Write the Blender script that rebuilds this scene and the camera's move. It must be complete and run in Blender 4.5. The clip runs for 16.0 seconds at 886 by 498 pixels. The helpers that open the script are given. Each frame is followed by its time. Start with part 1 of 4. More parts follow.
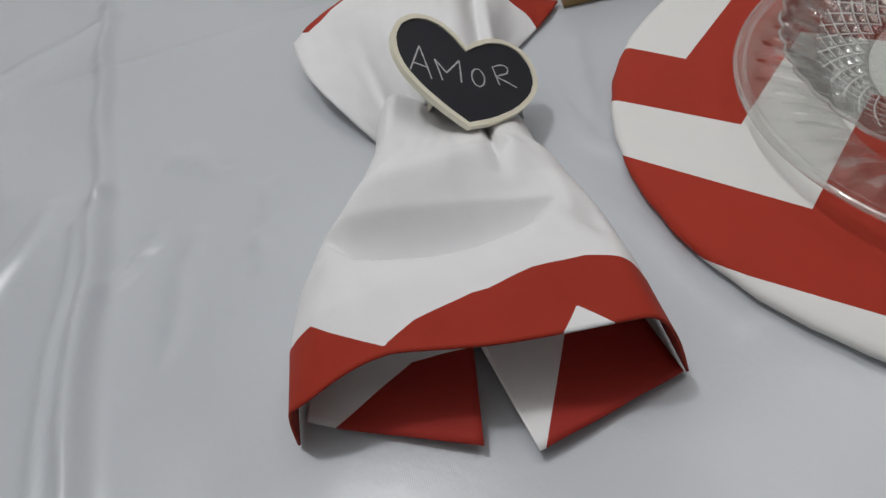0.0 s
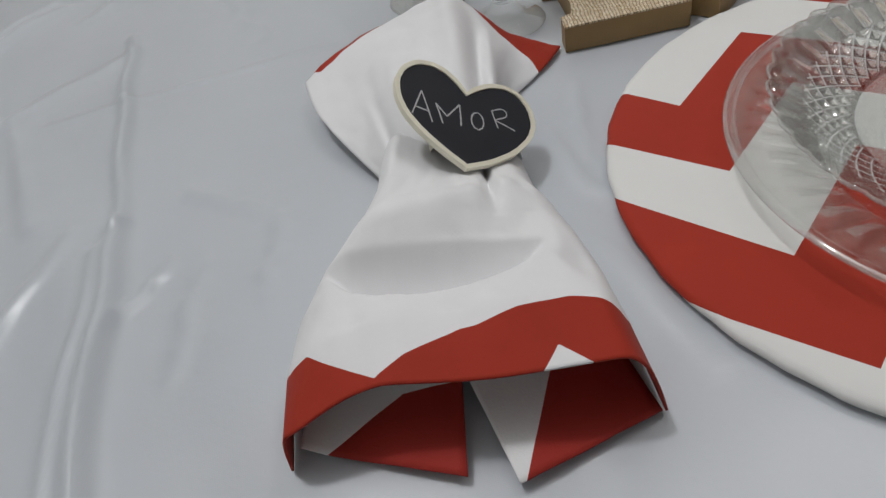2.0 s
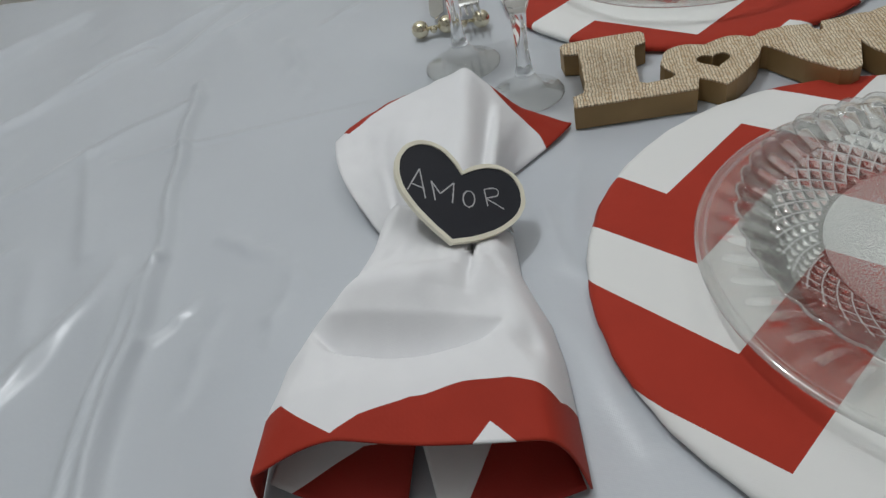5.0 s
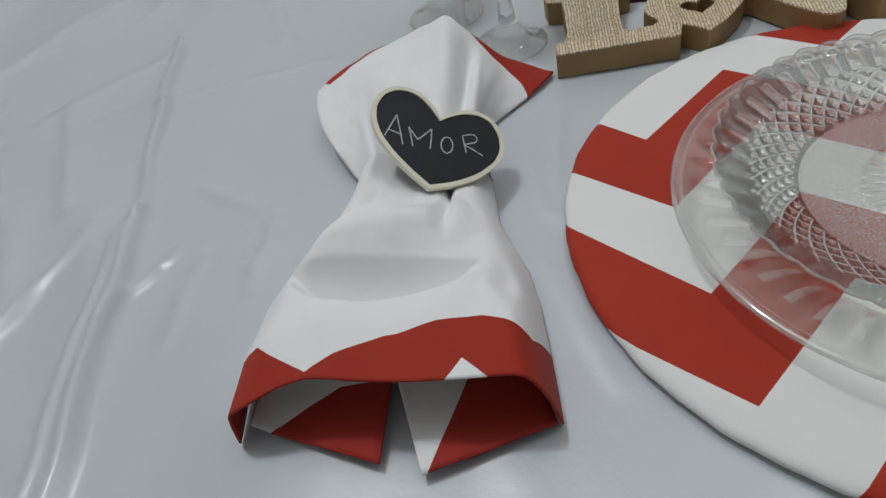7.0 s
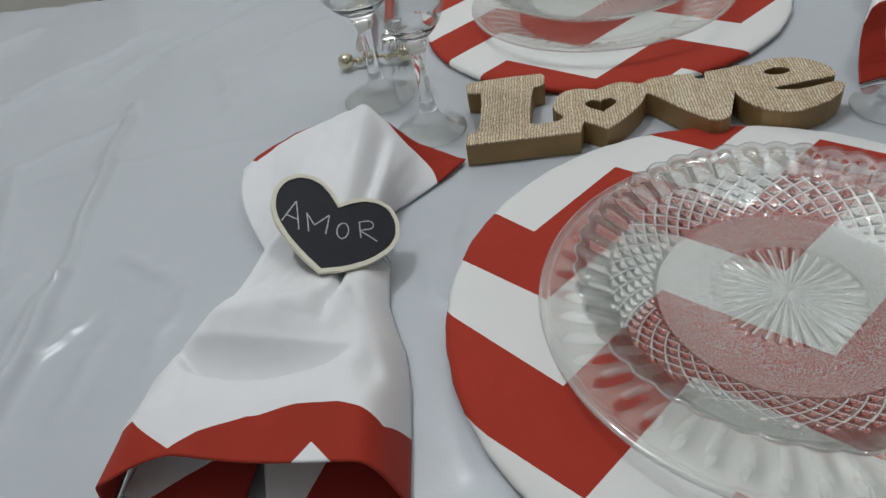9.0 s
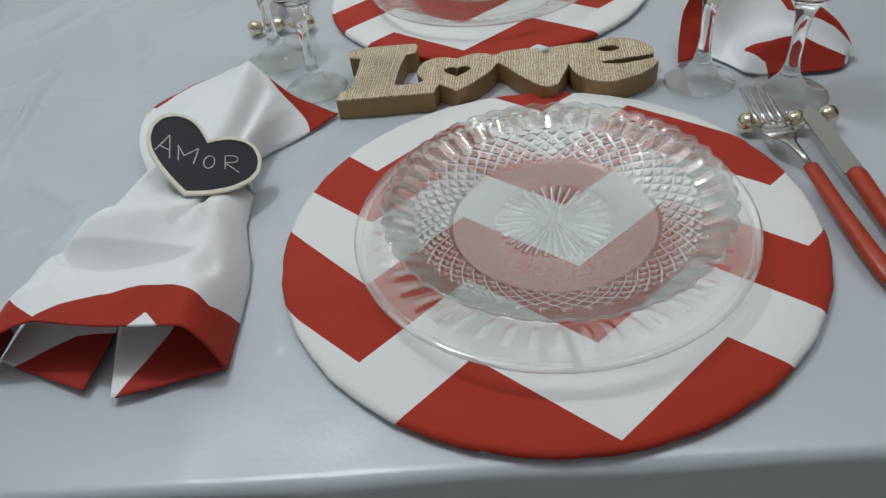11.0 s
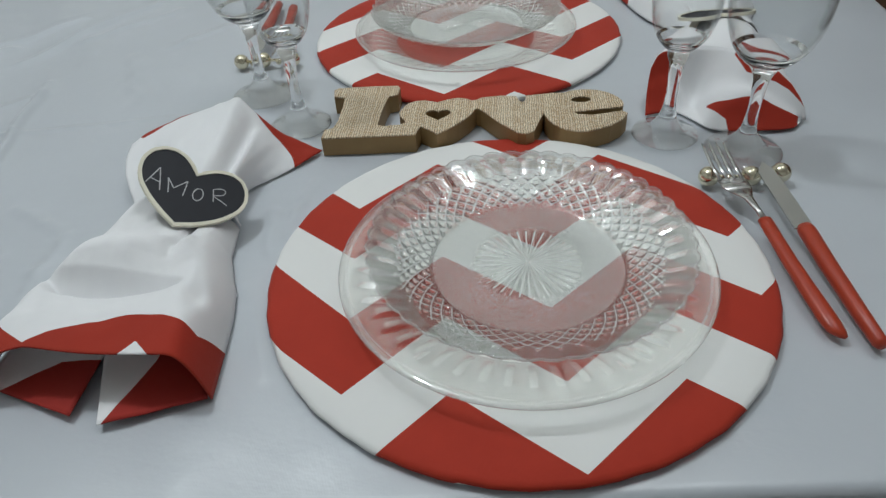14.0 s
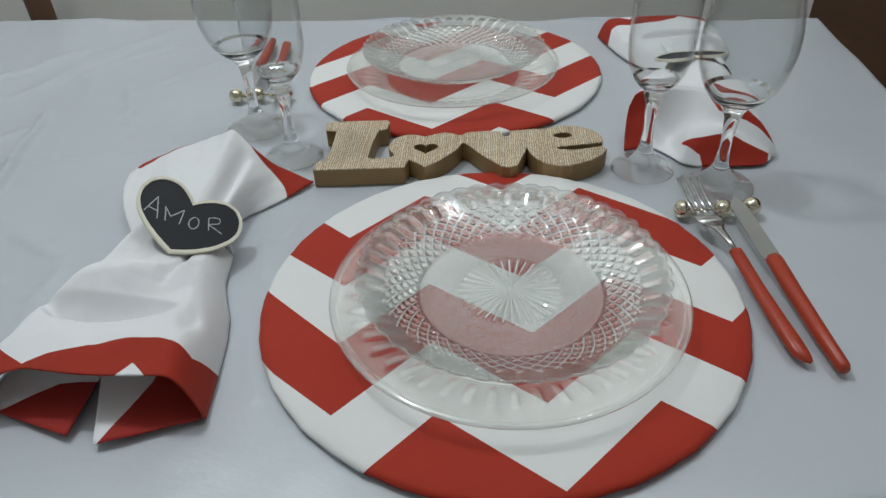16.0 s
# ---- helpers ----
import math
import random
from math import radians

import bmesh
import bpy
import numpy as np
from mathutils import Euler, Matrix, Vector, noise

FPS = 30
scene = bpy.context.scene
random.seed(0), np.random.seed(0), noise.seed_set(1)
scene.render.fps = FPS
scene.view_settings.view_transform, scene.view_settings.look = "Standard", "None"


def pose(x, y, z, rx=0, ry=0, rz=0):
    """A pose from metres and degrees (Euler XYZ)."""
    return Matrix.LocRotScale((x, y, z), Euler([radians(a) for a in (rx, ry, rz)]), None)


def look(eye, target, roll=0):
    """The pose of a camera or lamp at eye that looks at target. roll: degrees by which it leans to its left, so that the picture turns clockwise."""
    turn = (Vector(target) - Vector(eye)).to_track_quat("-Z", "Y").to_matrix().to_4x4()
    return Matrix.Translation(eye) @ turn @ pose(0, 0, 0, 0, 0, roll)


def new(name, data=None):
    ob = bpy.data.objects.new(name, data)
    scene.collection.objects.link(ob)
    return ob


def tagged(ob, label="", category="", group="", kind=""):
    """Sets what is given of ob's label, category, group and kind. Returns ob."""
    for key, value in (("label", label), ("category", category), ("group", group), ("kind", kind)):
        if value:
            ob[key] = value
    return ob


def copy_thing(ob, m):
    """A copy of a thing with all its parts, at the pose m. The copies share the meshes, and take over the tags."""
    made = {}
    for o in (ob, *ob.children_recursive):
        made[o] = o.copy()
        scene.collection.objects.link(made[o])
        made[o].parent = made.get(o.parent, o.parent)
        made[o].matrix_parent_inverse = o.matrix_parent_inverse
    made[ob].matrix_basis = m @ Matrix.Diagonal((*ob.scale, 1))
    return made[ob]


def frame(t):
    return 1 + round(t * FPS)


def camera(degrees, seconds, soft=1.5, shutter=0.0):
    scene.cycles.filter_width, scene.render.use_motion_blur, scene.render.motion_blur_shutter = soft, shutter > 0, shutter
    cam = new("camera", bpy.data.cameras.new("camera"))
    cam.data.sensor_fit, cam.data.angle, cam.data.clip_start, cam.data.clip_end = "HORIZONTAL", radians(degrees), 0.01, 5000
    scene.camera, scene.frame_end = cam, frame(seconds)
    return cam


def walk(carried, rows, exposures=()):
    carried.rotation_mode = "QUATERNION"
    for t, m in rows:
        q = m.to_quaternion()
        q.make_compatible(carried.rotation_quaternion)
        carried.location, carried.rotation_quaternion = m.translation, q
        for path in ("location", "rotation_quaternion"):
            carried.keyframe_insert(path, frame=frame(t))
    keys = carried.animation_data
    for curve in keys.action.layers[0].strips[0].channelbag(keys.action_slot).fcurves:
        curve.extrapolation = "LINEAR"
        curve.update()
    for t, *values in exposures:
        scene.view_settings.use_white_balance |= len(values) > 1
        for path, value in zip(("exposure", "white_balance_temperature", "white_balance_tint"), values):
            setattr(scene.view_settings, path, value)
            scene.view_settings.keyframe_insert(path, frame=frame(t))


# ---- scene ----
cam = camera(65.5, 16.0, soft=1.4)
PATH = [
    (0, (-0.266, -0.221, 0.98), (-0.251, 1.147, -0.479), -14.5),
    (0.5, (-0.265, -0.224, 0.982), (-0.254, 1.158, -0.464), -14.5),
    (1, (-0.262, -0.224, 0.986), (-0.243, 1.177, -0.441), -13.9),
    (1.5, (-0.262, -0.224, 0.988), (-0.253, 1.19, -0.426), -13.7),
    (2, (-0.256, -0.229, 0.991), (-0.267, 1.201, -0.407), -13.9),
    (2.5, (-0.251, -0.232, 0.996), (-0.3, 1.218, -0.381), -13.7),
    (3, (-0.235, -0.227, 1.008), (-0.345, 1.252, -0.333), -14.7),
    (3.5, (-0.225, -0.235, 1.014), (-0.414, 1.256, -0.306), -13.6),
    (6, (-0.198, -0.243, 1.027), (-0.396, 1.246, -0.293), -14.6),
    (6.5, (-0.197, -0.244, 1.017), (-0.372, 1.217, -0.337), -14.3),
    (7, (-0.197, -0.251, 1.015), (-0.407, 1.173, -0.374), -15.1),
    (7.5, (-0.194, -0.251, 1.017), (-0.408, 1.18, -0.364), -15.6),
    (8, (-0.195, -0.243, 1.019), (-0.407, 1.19, -0.36), -15.7),
    (8.5, (-0.175, -0.244, 1.021), (-0.355, 1.208, -0.343), -13.7),
    (9, (-0.134, -0.257, 1.036), (-0.302, 1.261, -0.255), -11.4),
    (9.5, (-0.075, -0.277, 1.033), (-0.285, 1.245, -0.248), -10.0),
    (12, (-0.035, -0.367, 1.06), (-0.07, 1.114, -0.283), -6.0),
    (12.5, (-0.032, -0.365, 1.064), (-0.053, 1.137, -0.256), -5.2),
    (13, (-0.038, -0.362, 1.067), (-0.055, 1.159, -0.232), -4.4),
    (13.5, (-0.045, -0.361, 1.067), (-0.062, 1.175, -0.214), -4.2),
    (14, (-0.048, -0.358, 1.069), (-0.055, 1.187, -0.201), -3.6),
    (14.5, (-0.049, -0.36, 1.066), (-0.038, 1.205, -0.179), -2.6),
    (15, (-0.051, -0.364, 1.076), (-0.023, 1.259, -0.093), -2.0),
    (15.5, (-0.053, -0.369, 1.072), (-0.016, 1.217, -0.145), -2.0),
    (16, (-0.048, -0.376, 1.08), (-0.012, 1.224, -0.119), -2.3),
]
walk(cam, [(t, look(eye, target, roll)) for t, eye, target, roll in PATH],
     [(0, -0.04, 6740, 13), (3.5, -0.05, 6650, 12), (6, -0.07, 6470, 9), (9.5, -0.03, 6450, 9), (12, 0.12, 6310, 6), (14, 0.05, 6310, 6), (16, 0.05, 6310, 6)])

# ---- light ----
TOP = 0.75          # table height
world = bpy.data.worlds.new("world")
world.use_nodes = True
world.node_tree.nodes["Background"].inputs[0].default_value = (0.75, 0.85, 1.0, 1)
world.node_tree.nodes["Background"].inputs[1].default_value = 0.08
scene.world = world


def lamp(name, kind, place, power, size, colour, target=None):
    data = bpy.data.lights.new(name, kind)
    data.energy, data.color = power, colour
    if kind == "AREA":
        data.shape, data.size = "DISK", size
    else:
        data.shadow_soft_size = size
    ob = new(name, data)
    ob.matrix_world = look(place, target or (place[0], place[1] + 0.001, 0))
    return ob


lamp("ceiling_bulb", "POINT", (-0.58, 0.34, 2.3), 23.0, 0.06, (0.93, 0.97, 1.0))
lamp("ceiling_bulb", "POINT", (0.50, 0.34, 2.3), 8.5, 0.06, (0.96, 0.975, 1.0))

# ---- materials ----


def material(name):
    m = bpy.data.materials.new(name)
    m.use_nodes = True
    return m, m.node_tree.nodes, m.node_tree.links, m.node_tree.nodes["Principled BSDF"]


def math_node(nodes, links, op, a, b=None, clamp=False):
    n = nodes.new("ShaderNodeMath")
    n.operation, n.use_clamp = op, clamp
    for k, v in enumerate((a, b)):
        if v is None:
            continue
        if isinstance(v, (int, float)):
            n.inputs[k].default_value = v
        else:
            links.new(v, n.inputs[k])
    return n.outputs[0]


def noise_tex(nodes, links, coord, scale, detail=4, rough=0.6):
    n = nodes.new("ShaderNodeTexNoise")
    n.inputs["Scale"].default_value, n.inputs["Detail"].default_value, n.inputs["Roughness"].default_value = scale, detail, rough
    links.new(coord, n.inputs["Vector"])
    return n


def mix_colour(nodes, links, fac, a, b):
    n = nodes.new("ShaderNodeMix")
    n.data_type = "RGBA"
    for socket, v in ((n.inputs[0], fac), (n.inputs[6], a), (n.inputs[7], b)):
        if isinstance(v, (int, float)):
            socket.default_value = v
        elif isinstance(v, tuple):
            socket.default_value = (*v, 1)
        else:
            links.new(v, socket)
    return n.outputs[2]


def bump_node(nodes, links, height, strength, distance, under=None):
    n = nodes.new("ShaderNodeBump")
    n.inputs["Strength"].default_value, n.inputs["Distance"].default_value = strength, distance
    links.new(height, n.inputs["Height"])
    if under:
        links.new(under, n.inputs["Normal"])
    return n.outputs[0]


def plain(name, dark, light, scale, rough=0.5, metal=0.0, bump=0.1, fine=800, sheen=0.0, stretch=(1, 1, 1), spread=0.1):
    """Two tones mixed by coarse noise, fine bump on top, uneven roughness."""
    m, nodes, links, p = material(name)
    tc = nodes.new("ShaderNodeTexCoord")
    mp = nodes.new("ShaderNodeMapping")
    mp.inputs["Scale"].default_value = stretch
    links.new(tc.outputs["Object"], mp.inputs["Vector"])
    a = noise_tex(nodes, links, mp.outputs[0], scale)
    b = noise_tex(nodes, links, mp.outputs[0], fine, 3)
    links.new(mix_colour(nodes, links, a.outputs[0], dark, light), p.inputs["Base Color"])
    links.new(math_node(nodes, links, "MULTIPLY_ADD", a.outputs[0], spread), p.inputs["Roughness"])
    p.inputs["Roughness"].links[0].from_node.inputs[2].default_value = rough - spread / 2
    links.new(bump_node(nodes, links, b.outputs[0], bump, 0.0005), p.inputs["Normal"])
    p.inputs["Metallic"].default_value = metal
    p.inputs["Sheen Weight"].default_value = sheen
    return m


WHITE_CLOTH, RED_CLOTH = (0.82, 0.82, 0.80), (0.40, 0.031, 0.0135)


def weave(nodes, links, coord, scale):
    """Fine crossing threads."""
    out = None
    for axis in "XY":
        w = nodes.new("ShaderNodeTexWave")
        w.bands_direction = axis
        w.inputs["Scale"].default_value, w.inputs["Distortion"].default_value = scale, 1.5
        links.new(coord, w.inputs["Vector"])
        out = w.outputs[1] if out is None else math_node(nodes, links, "ADD", out, w.outputs[1])
    return out


def cloth_finish(nodes, links, p, coord, mask, white, threads=520):
    stain = noise_tex(nodes, links, coord, 30, 5)
    red = mix_colour(nodes, links, stain.outputs[0], tuple(c * 0.88 for c in RED_CLOTH), tuple(c * 1.12 for c in RED_CLOTH))
    wht = mix_colour(nodes, links, stain.outputs[0], tuple(c * 0.96 for c in white), white)
    links.new(mix_colour(nodes, links, mask, wht, red), p.inputs["Base Color"])
    b = bump_node(nodes, links, weave(nodes, links, coord, threads), 0.15, 0.0002)
    links.new(bump_node(nodes, links, noise_tex(nodes, links, coord, 90, 3).outputs[0], 0.2, 0.001, b), p.inputs["Normal"])
    p.inputs["Roughness"].default_value = 0.75
    p.inputs["Specular IOR Level"].default_value = 0.29
    p.inputs["Sheen Weight"].default_value = 0.05


def chevron(name, x0, y0, turn=0.0, half=0.0645, rise=0.94, pitch=0.1205, pull=0.0, lift=0.0):
    """Red and white zigzag bands; x0, y0 is a valley on the upper edge of a red band; pull: how much tighter the cloth lies on one side; lift: how far red bands widen there."""
    m, nodes, links, p = material(name)
    tc = nodes.new("ShaderNodeTexCoord")
    mp = nodes.new("ShaderNodeMapping")
    mp.inputs["Rotation"].default_value = (0, 0, radians(turn))
    links.new(tc.outputs["Object"], mp.inputs["Vector"])
    raw = nodes.new("ShaderNodeSeparateXYZ")
    links.new(tc.outputs["Object"], raw.inputs[0])
    wrap = math_node(nodes, links, "ADD", math_node(nodes, links, "MULTIPLY", math_node(nodes, links, "SUBTRACT", 0.0065, raw.outputs[2]), 10.0), 1.0)
    spread = nodes.new("ShaderNodeVectorMath")
    spread.operation = "SCALE"
    links.new(mp.outputs[0], spread.inputs[0])
    links.new(wrap, spread.inputs["Scale"])
    xyz = nodes.new("ShaderNodeSeparateXYZ")
    links.new(spread.outputs[0], xyz.inputs[0])
    tight = math_node(nodes, links, "MINIMUM", math_node(nodes, links, "ADD", xyz.outputs[0], 0.052), 0.0)
    x = math_node(nodes, links, "ADD", math_node(nodes, links, "SUBTRACT", xyz.outputs[0], x0), math_node(nodes, links, "MULTIPLY", tight, pull))
    zig = math_node(nodes, links, "MULTIPLY", math_node(nodes, links, "PINGPONG", x, half), rise)
    skew = math_node(nodes, links, "MULTIPLY", math_node(nodes, links, "MAXIMUM", math_node(nodes, links, "SUBTRACT", -0.1125, xyz.outputs[0]), 0.0), lift)
    y = math_node(nodes, links, "SUBTRACT", math_node(nodes, links, "SUBTRACT", math_node(nodes, links, "SUBTRACT", xyz.outputs[1], y0), zig), skew)
    band = math_node(nodes, links, "FRACT", math_node(nodes, links, "DIVIDE", y, pitch))
    lower = math_node(nodes, links, "SUBTRACT", 0.5, math_node(nodes, links, "DIVIDE", skew, pitch))
    mask = math_node(nodes, links, "GREATER_THAN", band, lower)
    cloth_finish(nodes, links, p, tc.outputs["Object"], mask, WHITE_CLOTH)
    return m


def hemmed(name, stops, white=(0.92, 0.92, 0.93)):
    """White napkin cloth with red below v = value(u); rows of (u, v) add or take away red by their sign."""
    m, nodes, links, p = material(name)
    tc = nodes.new("ShaderNodeTexCoord")
    uv = nodes.new("ShaderNodeUVMap")
    uv.uv_map = "UVMap"
    xyz = nodes.new("ShaderNodeSeparateXYZ")
    links.new(uv.outputs[0], xyz.inputs[0])
    total = None
    for sign, rows in stops:
        ramp = nodes.new("ShaderNodeValToRGB")
        el = ramp.color_ramp.elements
        for k, (u, v) in enumerate(rows):
            e = el[k] if k < 2 else el.new(u)
            e.position, e.color = u, (v, v, v, 1)
        links.new(xyz.outputs[0], ramp.inputs[0])
        part_mask = math_node(nodes, links, "LESS_THAN", xyz.outputs[1], ramp.outputs[0])
        total = part_mask if total is None else math_node(nodes, links, "ADD" if sign > 0 else "SUBTRACT", total, part_mask, True)
    cloth_finish(nodes, links, p, tc.outputs["Object"], total, white, 600)
    glow = nodes.new("ShaderNodeBsdfTranslucent")
    links.new(p.inputs["Base Color"].links[0].from_socket, glow.inputs[0])
    both = nodes.new("ShaderNodeMixShader")
    both.inputs[0].default_value = 0.10
    links.new(p.outputs[0], both.inputs[1])
    links.new(glow.outputs[0], both.inputs[2])
    links.new(both.outputs[0], nodes["Material Output"].inputs[0])
    return m


def glass(name, tint):
    m, nodes, links, p = material(name)
    p.inputs["Base Color"].default_value = (*tint, 1)
    p.inputs["Transmission Weight"].default_value = 1.0
    p.inputs["Roughness"].default_value = 0.0
    p.inputs["IOR"].default_value = 1.47
    return m


def pressed(name, bent, rough, white_share=0.0, stipple=0.0, shine=0.03, edge=0.42, power=4.0, tint=(0.99, 0.995, 0.99)):
    """Thin pressed glass: mostly clear through, a share of bent light, gloss at the facets; a share of white matt, put
    in for glints on ridges and rims, real grain on the stipple.
    """
    m, nodes, links, p = material(name)
    p.inputs["Base Color"].default_value = (0.97, 0.98, 0.975, 1)
    p.inputs["Transmission Weight"].default_value = 1.0
    p.inputs["Roughness"].default_value = rough
    p.inputs["IOR"].default_value = 1.47
    straight = nodes.new("ShaderNodeBsdfTransparent")
    straight.inputs[0].default_value = (*tint, 1)
    gloss = nodes.new("ShaderNodeBsdfGlossy")
    gloss.inputs["Roughness"].default_value = max(rough, 0.02)
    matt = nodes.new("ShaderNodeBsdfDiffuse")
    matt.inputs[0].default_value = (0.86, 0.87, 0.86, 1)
    facing = nodes.new("ShaderNodeLayerWeight")
    facing.inputs[0].default_value = 0.5
    if stipple:
        tc = nodes.new("ShaderNodeTexCoord")
        n = bump_node(nodes, links, noise_tex(nodes, links, tc.outputs["Object"], 900, 2).outputs[0], stipple, 0.0008)
        for socket in (p.inputs["Normal"], gloss.inputs["Normal"], matt.inputs["Normal"]):
            links.new(n, socket)

    def blend(fac, one, two):
        x = nodes.new("ShaderNodeMixShader")
        if isinstance(fac, float):
            x.inputs[0].default_value = fac
        else:
            links.new(fac, x.inputs[0])
        links.new(one.outputs[0], x.inputs[1])
        links.new(two.outputs[0], x.inputs[2])
        return x

    clear = blend(bent, straight, p)
    if stipple:
        grain = noise_tex(nodes, links, tc.outputs["Object"], 1500, 2)
        speck = math_node(nodes, links, "MULTIPLY", math_node(nodes, links, "MAXIMUM", math_node(nodes, links, "SUBTRACT", grain.outputs[0], 0.42), 0.015), white_share * 11.0)
        body = blend(math_node(nodes, links, "MINIMUM", speck, 0.9), clear, matt)
    else:
        body = blend(white_share, clear, matt)
    amount = math_node(nodes, links, "MULTIPLY_ADD", math_node(nodes, links, "POWER", facing.outputs["Facing"], power), edge)
    amount.node.inputs[2].default_value = shine
    shiny = blend(amount, body, gloss)
    links.new(shiny.outputs[0], nodes["Material Output"].inputs[0])
    return m


def satin():
    m, nodes, links, p = material("white_satin")
    tc = nodes.new("ShaderNodeTexCoord")
    a = noise_tex(nodes, links, tc.outputs["Object"], 3.0, 4)
    links.new(mix_colour(nodes, links, a.outputs[0], (0.468, 0.498, 0.534), (0.582, 0.615, 0.655)), p.inputs["Base Color"])
    fine = noise_tex(nodes, links, tc.outputs["Object"], 35, 4)
    b = bump_node(nodes, links, fine.outputs[0], 0.12, 0.004)
    links.new(bump_node(nodes, links, weave(nodes, links, tc.outputs["Object"], 400), 0.06, 0.0002, b), p.inputs["Normal"])
    links.new(math_node(nodes, links, "MULTIPLY_ADD", a.outputs[0], 0.16), p.inputs["Roughness"])
    p.inputs["Roughness"].links[0].from_node.inputs[2].default_value = 0.25
    p.inputs["Specular IOR Level"].default_value = 0.9
    p.inputs["Sheen Weight"].default_value = 0.2
    return m


def jute():
    m, nodes, links, p = material("jute_weave")
    tc = nodes.new("ShaderNodeTexCoord")
    mp = nodes.new("ShaderNodeMapping")
    mp.inputs["Rotation"].default_value = (0, 0, radians(4))
    links.new(tc.outputs["Object"], mp.inputs["Vector"])
    wob = noise_tex(nodes, links, mp.outputs[0], 90, 3)
    shift = nodes.new("ShaderNodeVectorMath")
    shift.operation = "MULTIPLY_ADD"
    links.new(wob.outputs[1], shift.inputs[0])
    shift.inputs[1].default_value = (0.0042, 0.0042, 0)
    links.new(mp.outputs[0], shift.inputs[2])
    xyz = nodes.new("ShaderNodeSeparateXYZ")
    links.new(shift.outputs[0], xyz.inputs[0])
    warp = math_node(nodes, links, "MULTIPLY", xyz.outputs[0], 470)
    column = math_node(nodes, links, "FLOOR", warp)
    weft = math_node(nodes, links, "ADD", math_node(nodes, links, "MULTIPLY", xyz.outputs[1], 760), math_node(nodes, links, "MULTIPLY", column, 0.5))
    cell = nodes.new("ShaderNodeCombineXYZ")
    links.new(column, cell.inputs[0])
    links.new(math_node(nodes, links, "FLOOR", weft), cell.inputs[1])
    stitch = nodes.new("ShaderNodeTexWhiteNoise")
    links.new(cell.outputs[0], stitch.inputs["Vector"])
    strand = nodes.new("ShaderNodeTexWhiteNoise")
    strand.noise_dimensions = "1D"
    links.new(column, strand.inputs["W"])
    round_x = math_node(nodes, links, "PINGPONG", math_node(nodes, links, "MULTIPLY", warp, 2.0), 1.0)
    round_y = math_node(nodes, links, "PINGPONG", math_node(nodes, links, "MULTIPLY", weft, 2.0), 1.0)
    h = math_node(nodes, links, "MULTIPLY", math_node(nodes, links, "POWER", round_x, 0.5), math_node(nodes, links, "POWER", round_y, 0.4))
    a = noise_tex(nodes, links, mp.outputs[0], 300, 3)
    tone = math_node(nodes, links, "ADD", math_node(nodes, links, "MULTIPLY", stitch.outputs[0], 0.55), math_node(nodes, links, "MULTIPLY", strand.outputs[0], 0.3))
    fibre = mix_colour(nodes, links, math_node(nodes, links, "ADD", tone, math_node(nodes, links, "MULTIPLY", a.outputs[0], 0.15)), (0.55, 0.36, 0.18), (1.0, 0.90, 0.70))
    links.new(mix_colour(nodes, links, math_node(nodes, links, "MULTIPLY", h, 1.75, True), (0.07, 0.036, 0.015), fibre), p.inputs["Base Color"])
    links.new(bump_node(nodes, links, math_node(nodes, links, "ADD", h, a.outputs[0]), 0.5, 0.0012), p.inputs["Normal"])
    p.inputs["Roughness"].default_value = 0.7
    return m


SATIN = satin()
CHEVRON_FRONT = chevron("chevron_cotton", 0.017, -0.0446, 0.0, 0.0672, 0.85, 0.1203, 0.081, 0.13)
CHEVRON_REAR = chevron("chevron_cotton", -0.032, -0.0345, 0.0, 0.068, 0.84)
CLEAR = glass("clear_glass", tint=(1.0, 1.0, 1.0))
BOWL_GLASS = pressed("thin_blown_glass", 0.0, 0.0, shine=0.012, edge=0.75, power=3.0, tint=(0.965, 0.97, 0.97))
CLEAR_FOOT = pressed("foot_glass", 0.12, 0.0, shine=0.05, edge=0.8, power=2.2)
# its small white share paints in the bright lines along the rim
RIM_GLASS = pressed("rim_glass", 0.35, 0.02, 0.12, shine=0.20)
PLATE_GLASS = pressed("plate_glass", 0.0, 0.0, shine=0.015)
RELIEF_GLASS = pressed("relief_glass", 0.5, 0.0, shine=0.06)
# white matt in place of highlights on the flutes
GLINT_SOFT = pressed("soft_glint_white", 0.1, 0.14, 0.24, shine=0.32)
SOFT_RELIEF = pressed("soft_relief_glass", 0.34, 0.02, 0.0, shine=0.07)
# white in the colour stands in for light caught by cut ridges
GLINT_EDGE = pressed("glint_white_edge", 0.1, 0.05, 0.70, shine=0.18)
FROSTED = pressed("stippled_glass", 0.15, 0.12, 0.23, 1.0, shine=0.07)
JUTE = jute()
GOLD_SIDE = plain("gold_painted_edge", (0.26, 0.16, 0.065), (0.36, 0.235, 0.10), 40, 0.5, 0.25, 0.2, 500)
GOLD = plain("polished_gold", (0.72, 0.65, 0.47), (0.80, 0.75, 0.60), 60, 0.12, 1.0, 0.02)
STEEL = plain("brushed_steel", (0.52, 0.52, 0.50), (0.66, 0.66, 0.64), 60, 0.22, 1.0, 0.08, 900, stretch=(6, 1, 1))
HANDLE = plain("red_plastic", (0.37, 0.037, 0.012), (0.43, 0.046, 0.015), 30, 0.35, 0, 0.05, 300)
CHALKBOARD = plain("chalkboard", (0.006, 0.007, 0.012), (0.016, 0.018, 0.026), 90, 0.6, 0, 0.15, 700)
